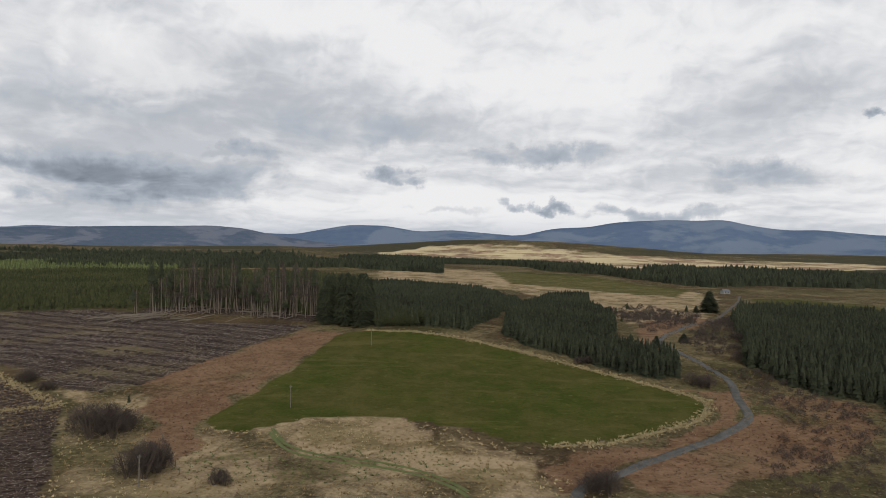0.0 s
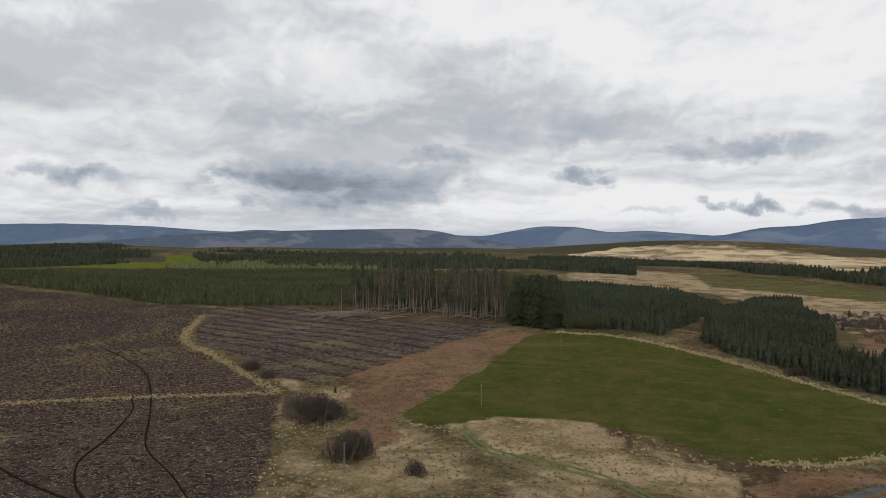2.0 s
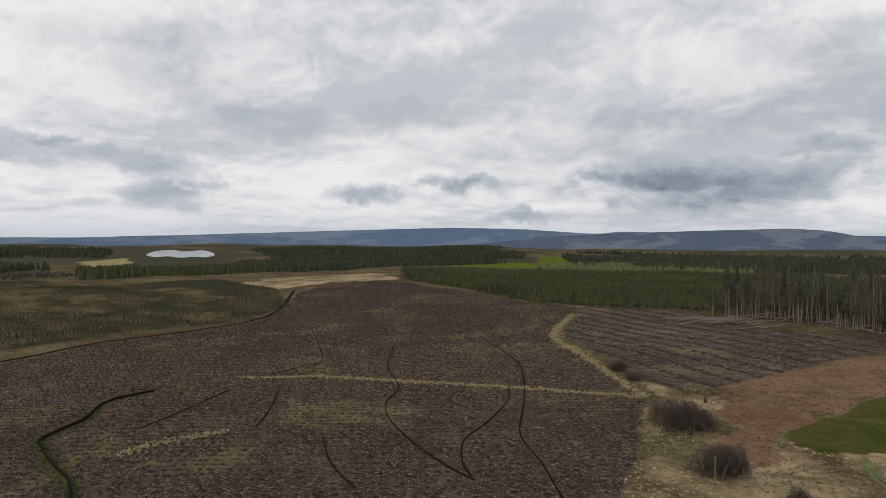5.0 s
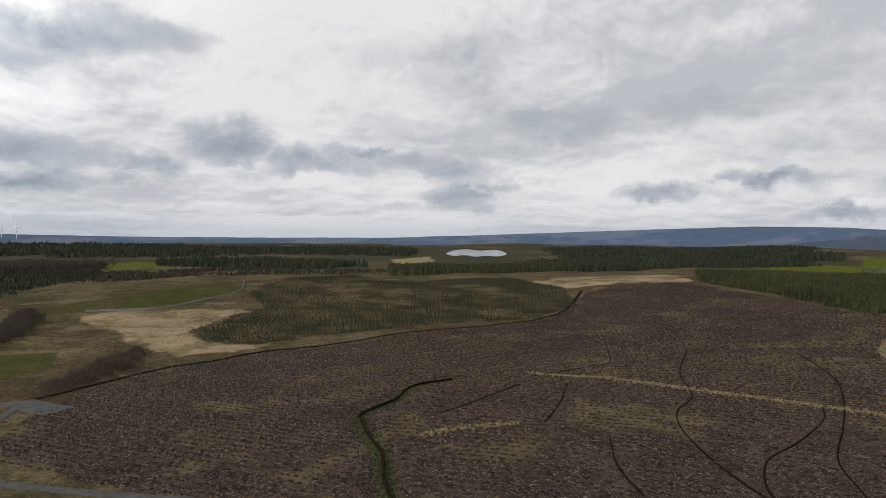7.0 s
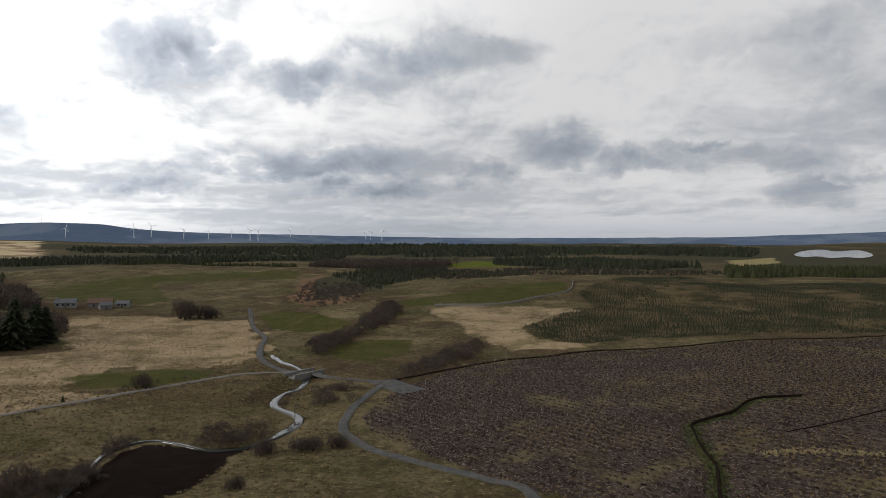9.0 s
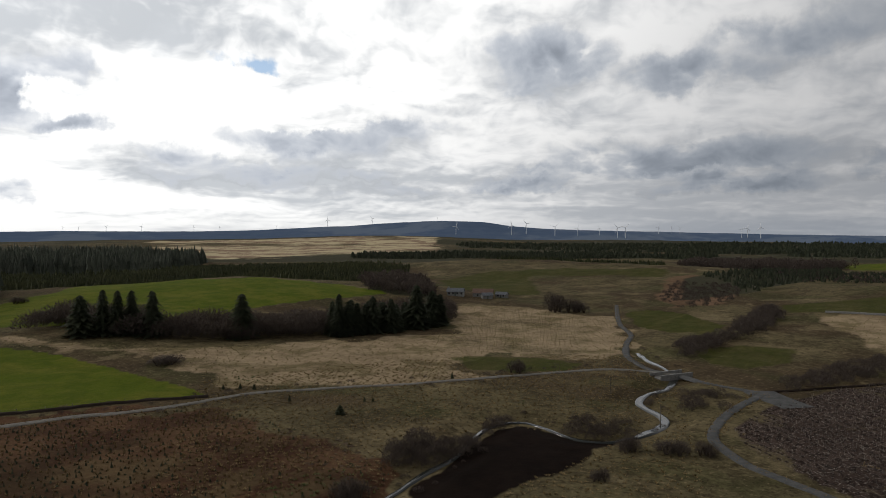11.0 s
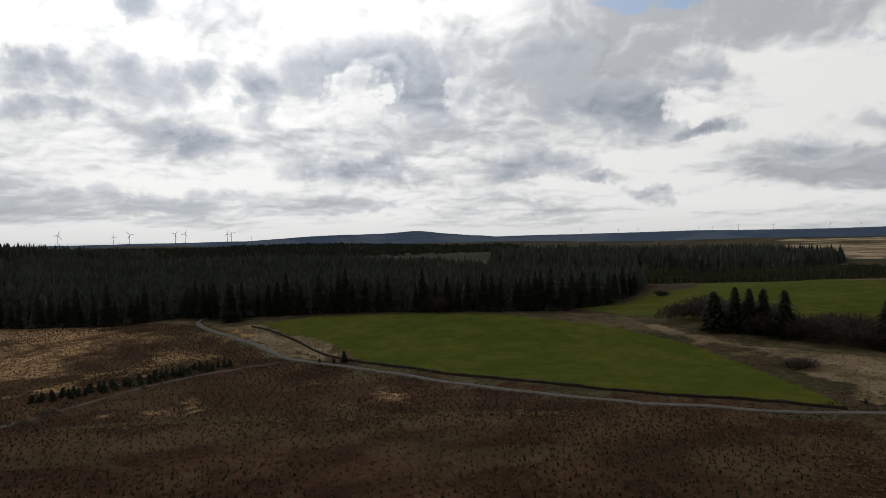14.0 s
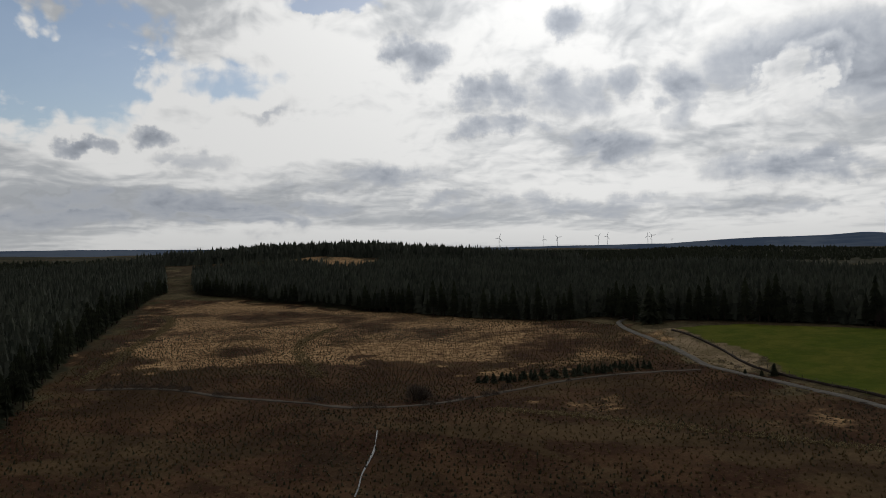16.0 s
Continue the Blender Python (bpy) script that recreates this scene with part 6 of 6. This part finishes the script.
for outline, mat, label, step in ((BRACKEN_DELL, FERN, "flattened russet bracken", 1.9), (BRACKEN_LANE, FERN, "dead bracken beside the lane", 1.9), (BRACKEN_SCRUB, FERN, "dead bracken between bushes", 2.2), (STRAW_BANK, PALE_TUFT, "pale dead grass tussocks", 2.0), (MEADOW_BURN, PALE_TUFT, "pale tussocky meadow grass", 2.6),
                                  (SCRUB_EAST, TUFT, "dead grass between bushes", 2.4), (STRAW_FIELD, PALE_TUFT, "pale rough grass", 3.4), (STRAW_BEND, PALE_TUFT, "pale dead grass between road and pasture", 1.8)):
    at = clear_of(fill(outline, step, 0.5), *LINES)
    scatter("grass_tufts", TUSSOCKS, at, rng.uniform(0.18, 0.5, len(at)), mat, label, "grass", wide=rng.uniform(0.7, 1.7, len(at)))
VERGE = [(-95, -20), (-190, -50), (-230, -75), (-175, -130), (-115, -150), (-60, -90)]
for outline in (GLEN, VERGE):
    at = clear_of(fill(outline, 1.5, 0.5), *LINES)
    at = at[~inside(at[:, 0], at[:, 1], BRACKEN_DELL) & ~inside(at[:, 0], at[:, 1], FELLED_RISE) & ~inside(at[:, 0], at[:, 1], FELLED_MAIN)]
    at = at[~inside(at[:, 0], at[:, 1], PEAT) & ~inside(at[:, 0], at[:, 1], PASTURE_DOME) & ~inside(at[:, 0], at[:, 1], PASTURE_LANE)]
    shade = grain2(at[:, 0], at[:, 1], 25, 2)
    greener, paler = shade > 0.45, (shade < 0.1) & (outline is GLEN)
    for sel, mat, label in ((~greener & ~paler, TUFT, "tawny tussocks of rough grass"), (paler, PALE_TUFT, "pale straw tussocks of rough grass"), (greener, RUSH, "clumps of green rushes in rough grass")):
        if sel.any():
            scatter("grass_tufts", TUSSOCKS, at[sel], rng.uniform(0.15, 0.42, sel.sum()), mat, label, "grass", wide=rng.uniform(0.7, 1.7, sel.sum()))


def verge(points, step, spread, tall, mat, label):
    """Tussocks straggling along a line."""
    p = smooth_line(points, step)
    p = p + rng.normal(0, spread, p.shape)
    scatter("grass_tufts", TUSSOCKS, p, tall * rng.uniform(0.5, 1.2, len(p)), mat, label, "grass", wide=rng.uniform(0.6, 1.6, len(p)))


for strip in (STRIP_A, STRIP_B, STRIP_C, DYKE_A):
    verge(strip, 0.12, 0.95, 0.5, PALE_TUFT, "pale dead grass straggling along a strip")
RIDE_EDGE = [(186, -141), (223, -191), (284, -268), (323, -301)]
RIDE_RISE = [(195, -285), (170, -226), (126, -176)]
for strip in (RIDE_EDGE, RIDE_RISE, STRIP_D):
    verge(strip, 0.1, 1.5, 0.5, PALE_TUFT, "pale dead grass along a ride in the heath")
verge(FELL_STREAM, 0.1, 1.2, 0.5, RUSH, "green moss and rushes along a ditch")
for lane, off in ((LANE_NORTH, 1.7), (LANE_NORTH, -1.7), (LANE_BURN, 1.8), (LANE_BURN, -1.8), (ROAD_SOUTH, 2.0), (ROAD_SOUTH, -2.0)):
    verge([(x + off * 0.7, y + off * 0.7) for x, y in lane], 0.8, 0.6, 0.4, TUFT, "rough grass along the verge of the lane")


# ---- walls, fences, poles, buildings ----
def dyke(points, label, tall=0.9, wide=0.7, mat=STONE):
    """A low uneven wall or bank along a curve."""
    p = smooth_line(points, 1.6)
    d = np.gradient(p, axis=0)
    d /= np.hypot(*d.T)[:, None]
    side = np.stack([-d[:, 1], d[:, 0]], 1)
    z = surface(p[:, 0], p[:, 1])
    ring = []
    for k, up in ((-1, -0.25), (-0.8, 0.7), (-0.4, 1.0), (0.4, 1.0), (0.8, 0.7), (1, -0.25)):
        q = p + side * (k * wide / 2)
        h = up * tall * rng.uniform(0.75, 1.15, len(p)) if up > 0 else np.full(len(p), up)
        ring.append(np.column_stack([q, z + h]))
    v = np.stack(ring, 1)
    i, k = np.meshgrid(np.arange(len(p) - 1), np.arange(5), indexing="ij")
    f = np.stack([i * 6 + k, (i + 1) * 6 + k, (i + 1) * 6 + k + 1, i * 6 + k + 1], -1).reshape(-1, 4)[:, ::-1]
    tagged(new("dyke", mesh_from("dyke", v.reshape(-1, 3), f, mat)), label, "dyke", kind="structure")


dyke(DYKE_B, "dark old stone dyke round the hill pasture")
dyke(BANK_A, "dark turf-topped dyke along the foot of the pasture", 0.6, 0.8, MOUND)


def fence(points, label, gap=3.5):
    p = smooth_line(points, gap)
    root = thing("fence", label, "fence", at=(p[0][0], p[0][1], float(surface(*p[0])[0])))
    v, f = tube([(0, 0, -0.3), (0, 0, 1.15)], [0.07, 0.06], 5)
    post, z0 = mesh_from("post", v, f, POLE_WOOD), surface(p[:, 0], p[:, 1])
    for (x, y), z in zip(p, z0):
        part("post", post, root).location = (x - root.location.x, y - root.location.y, z - root.location.z)
    for up in (0.45, 1.0):
        wire = tube([(x - root.location.x, y - root.location.y, z - root.location.z + up) for (x, y), z in zip(p, z0)], [0.012] * len(p), 3)
        part("wire", mesh_from("wire", *wire, POLE_WOOD), root)


fence(FENCE_A, "weathered post and wire fence in rough grass")
fence(FENCE_SUNNY, "post and wire fence above the road", 5)


def telegraph_pole(tall):
    root = thing("telegraph_pole", "slim weathered wooden pole standing in grass", "pole", "wooden poles", (0, 0, -500))
    part("post", mesh_from("post", *tube([(0, 0, -0.5), (0, 0, tall)], [0.1, 0.075], 8), POLE_WOOD), root)
    part("crossarm", mesh_from("crossarm", *box(-0.3, -0.04, tall - 0.4, 0.3, 0.04, tall - 0.32), POLE_WOOD), root)
    for s in (-0.24, 0.24):
        part("insulator", mesh_from("insulator", *tube([(s, 0, tall - 0.33), (s, 0, tall - 0.15)], [0.03, 0.02], 6), STONE), root)
    return root


model = telegraph_pole(5.0)
for x, y, k in ((-33.2, 155.2, 1.0), (-21.8, 218.5, 1.0), (-46.5, 108.4, 1.0), (-167.0, -60.7, 0.8), (-150.5, -43.5, 0.9)):
    copy_thing(model, pose_at(x, y, 0.6, k, 1, 0))
drop(model)


def post_frame(wide, tall):
    root = thing("post_frame", "white frame of two posts and a crossbar", "frame", "", (0, 0, -500))
    for s in (-wide / 2, wide / 2):
        part("post", mesh_from("post", *tube([(s, 0, -0.3), (s, 0, tall)], [0.045, 0.045], 6), POLE_WOOD), root)
    part("crossbar", mesh_from("crossbar", *tube([(-wide / 2, 0, tall), (wide / 2, 0, tall)], [0.045, 0.045], 6), POLE_WOOD), root)
    return root


for x, y, a, b in ((-185.3, -83.3, 2.0, 2.1), (-199.1, -70.7, 2.2, 2.9)):
    post_frame(a, b).matrix_basis = pose_at(x, y, 0.4 * math.pi, 1, 1, 0)


def gable_roof(x0, y0, x1, y1, z, rise, over=0.35):
    m = (y0 + y1) / 2
    x0, x1, y0, y1 = x0 - over, x1 + over, y0 - over, y1 + over
    v = [(x0, y0, z), (x1, y0, z), (x1, m, z + rise), (x0, m, z + rise), (x0, y1, z), (x1, y1, z)]
    v += [(a, b, c - 0.18) for a, b, c in v]
    q = [(0, 1, 2, 3), (3, 2, 5, 4), (6, 9, 8, 7), (9, 10, 11, 8), (0, 6, 7, 1), (4, 5, 11, 10), (0, 3, 9, 6), (3, 4, 10, 9), (1, 7, 8, 2), (2, 8, 11, 5)]
    return np.array(v), np.array([t for a, b, c, d in q for t in ((a, b, c), (a, c, d))])


def farm_building(x, y, turn, long, deep, tall, wall_mat, roof_mat, label, windows):
    root = thing("farm_building", label, "building")
    root.matrix_basis = pose_at(x, y, turn, 1, 1, 0)
    a, b = long / 2, deep / 2
    v, f = box(-a, -b, -0.6, a, b, tall)
    gv = np.array([(s * a, y, z) for s in (-1, 1) for y, z in ((-b, tall), (b, tall), (0, tall + deep * 0.36))])
    part("wall", mesh_from("wall", *join([(v, f), (gv, np.array([(0, 2, 1), (3, 4, 5)]))]), wall_mat), root)
    part("roof", mesh_from("roof", *gable_roof(-a, -b, a, b, tall - 0.05, deep * 0.4), roof_mat), root)
    for side in (-1, 1):
        for k in range(windows):
            u = -a + long * (k + 0.5) / windows
            pane = part("window", mesh_from("window", *box(u - 0.5, side * b - 0.04, 0.9, u + 0.5, side * b + 0.04, 2.0), DARK_GLASS), root)
            part("sill", mesh_from("sill", *box(u - 0.6, side * b - 0.1, 0.8, u + 0.6, side * b + 0.1, 0.9), STONE), pane)
        part("door", mesh_from("door", *box(-0.5, side * b - 0.05, 0, 0.5, side * b + 0.05, 2.0), DARK_WOOD), root)
    return root


house = farm_building(-356, -226, 2.0, 10, 5.2, 2.5, WHITEWASH, SLATE, "low whitewashed farmhouse with a slate roof", 4)
part("chimney", mesh_from("chimney", *box(-4.6, -0.35, 3.8, -3.9, 0.35, 5.4), WHITEWASH), house)
farm_building(-368, -214, 2.0, 12, 6, 2.8, STONE, SHEETING, "grey stone barn with a rusted sheet roof", 2)
farm_building(-377, -206, 1.7, 7, 4, 2.1, WHITEWASH, SLATE, "small pale outbuilding beside the farm", 2)
farm_building(-362, -208, 2.4, 6, 4, 2.2, STONE, SLATE, "small stone shed beside the barn", 1)
farm_building(COTTAGE[0][0], COTTAGE[0][1], 0.4, 7, 4.5, 2.4, WHITEWASH, SLATE, "far white cottage beside the lane", 2)

bridge = thing("stone_bridge", "low grey stone bridge carrying the lane over the burn", "bridge")
bridge.matrix_basis = Matrix.Translation((-202, -55.5, float(surface(-202, -55.5, False)[0]) - 0.25)) @ Matrix.Rotation(radians(150), 4, "Z")
for s in (-1, 1):
    part("parapet", mesh_from("parapet", *box(-6, s * 2.1 - 0.2, -0.9, 6, s * 2.1 + 0.2, 0.75), STONE), bridge)
    part("coping", mesh_from("coping", *box(-6.1, s * 2.1 - 0.27, 0.75, 6.1, s * 2.1 + 0.27, 0.87), STONE), bridge)
part("deck", mesh_from("deck", *box(-6, -1.9, -0.9, 6, 1.9, -0.15), STONE), bridge)
tarmac = [(-193, -31), (-186, -26), (-180, -20)]
ribbon("road", tarmac, 8, ASPHALT, "bare tarmac passing place by the lane", "road", lift=0.12)

# ---- wind farm ----
# Bearing, height of the tip and height of the whole above its foot, in degrees.
TURBINES_WEST = [(132.8, 1.47, 0.86), (129.2, 1.53, 0.64), (123.9, 1.5, 0.37), (122.4, 1.04, 1.01), (117.9, 1.18, 1.19), (116.7, 1.32, 1.24), (114.4, 1.04, 1.09), (112.6, 0.86, 0.91), (110.9, 0.81, 0.86), (109.5, 0.99, 1.21), (108.9, 1.03, 1.25), (106.4, 0.89, 0.79),
                 (105.4, 0.8, 0.7), (104.8, 0.75, 0.66), (100.4, 0.7, 0.89), (100.0, 0.91, 1.1), (99.1, 0.99, 1.18), (150.9, 0.64, 0.41), (149.1, 0.74, 0.5), (146.7, 0.8, 0.55), (143.0, 0.74, 0.48), (141.1, 0.7, 0.44), (136.8, 0.81, 0.36)]
TURBINES_SOUTH = [(200.7, 0.85, 0.86), (197.1, 0.63, 0.79), (196.0, 0.79, 0.98), (192.8, 0.84, 0.99), (192.1, 0.83, 0.95), (189.0, 0.78, 0.87), (188.7, 0.82, 0.87), (187.2, 0.3, 0.41), (160.8, 0.55, 0.44), (156.4, 0.54, 0.34), (151.9, 0.6, 0.33), (157.9, 0.49, 0.3)]


def turbine(lean):
    """A wind turbine whose highest tip is one unit up."""
    root = thing("wind_turbine", "white three-bladed wind turbine on a far ridge", "wind turbine", "wind farm", (0, 0, -500))
    hub = np.array((0, -0.03, 0.66))
    part("tower", mesh_from("tower", *tube([(0, 0, -0.05), (0, 0, 0.65)], [0.021, 0.013], 8), STEEL), root)
    part("nacelle", mesh_from("nacelle", *box(-0.014, -0.025, 0.645, 0.014, 0.05, 0.675), STEEL), root)
    part("hub", mesh_from("hub", *tube([hub + (0, 0.01, 0), hub - (0, 0.015, 0)], [0.016, 0.006], 6), STEEL), root)
    for k in range(3):
        a = radians(lean + 120 * k)
        d = np.array((math.sin(a), 0, math.cos(a)))
        part("blade", mesh_from("blade", *tube([hub, hub + d * 0.09, hub + d * 0.34], [0.012, 0.021, 0.006], 4), STEEL), root)
    return root


models = [turbine(a) for a in (8, 40, 75, 100)]
for k, (bearing, top, whole) in enumerate(TURBINES_WEST + TURBINES_SOUTH):
    foot, best = top - whole, None
    for r in np.arange(3000, 4660, 30.0):
        x, y = -math.sin(radians(bearing)) * r, math.cos(radians(bearing)) * r
        z = max(float(height(x, y)), float(hills_south(bearing, r)))
        miss = abs(math.degrees(math.atan2(z - 40, r)) - foot)
        if best is None or miss < best[0] - 1e-6:
            best = (miss, x, y, z, r)
    _, x, y, z, r = best
    tall = 40 + r * math.tan(radians(top)) - z
    copy_thing(models[k % 4], Matrix.LocRotScale((x, y, z), Euler((0, 0, radians(bearing + 180 + 25 * math.sin(k)))), (tall,) * 3))
for m in models:
    drop(m)
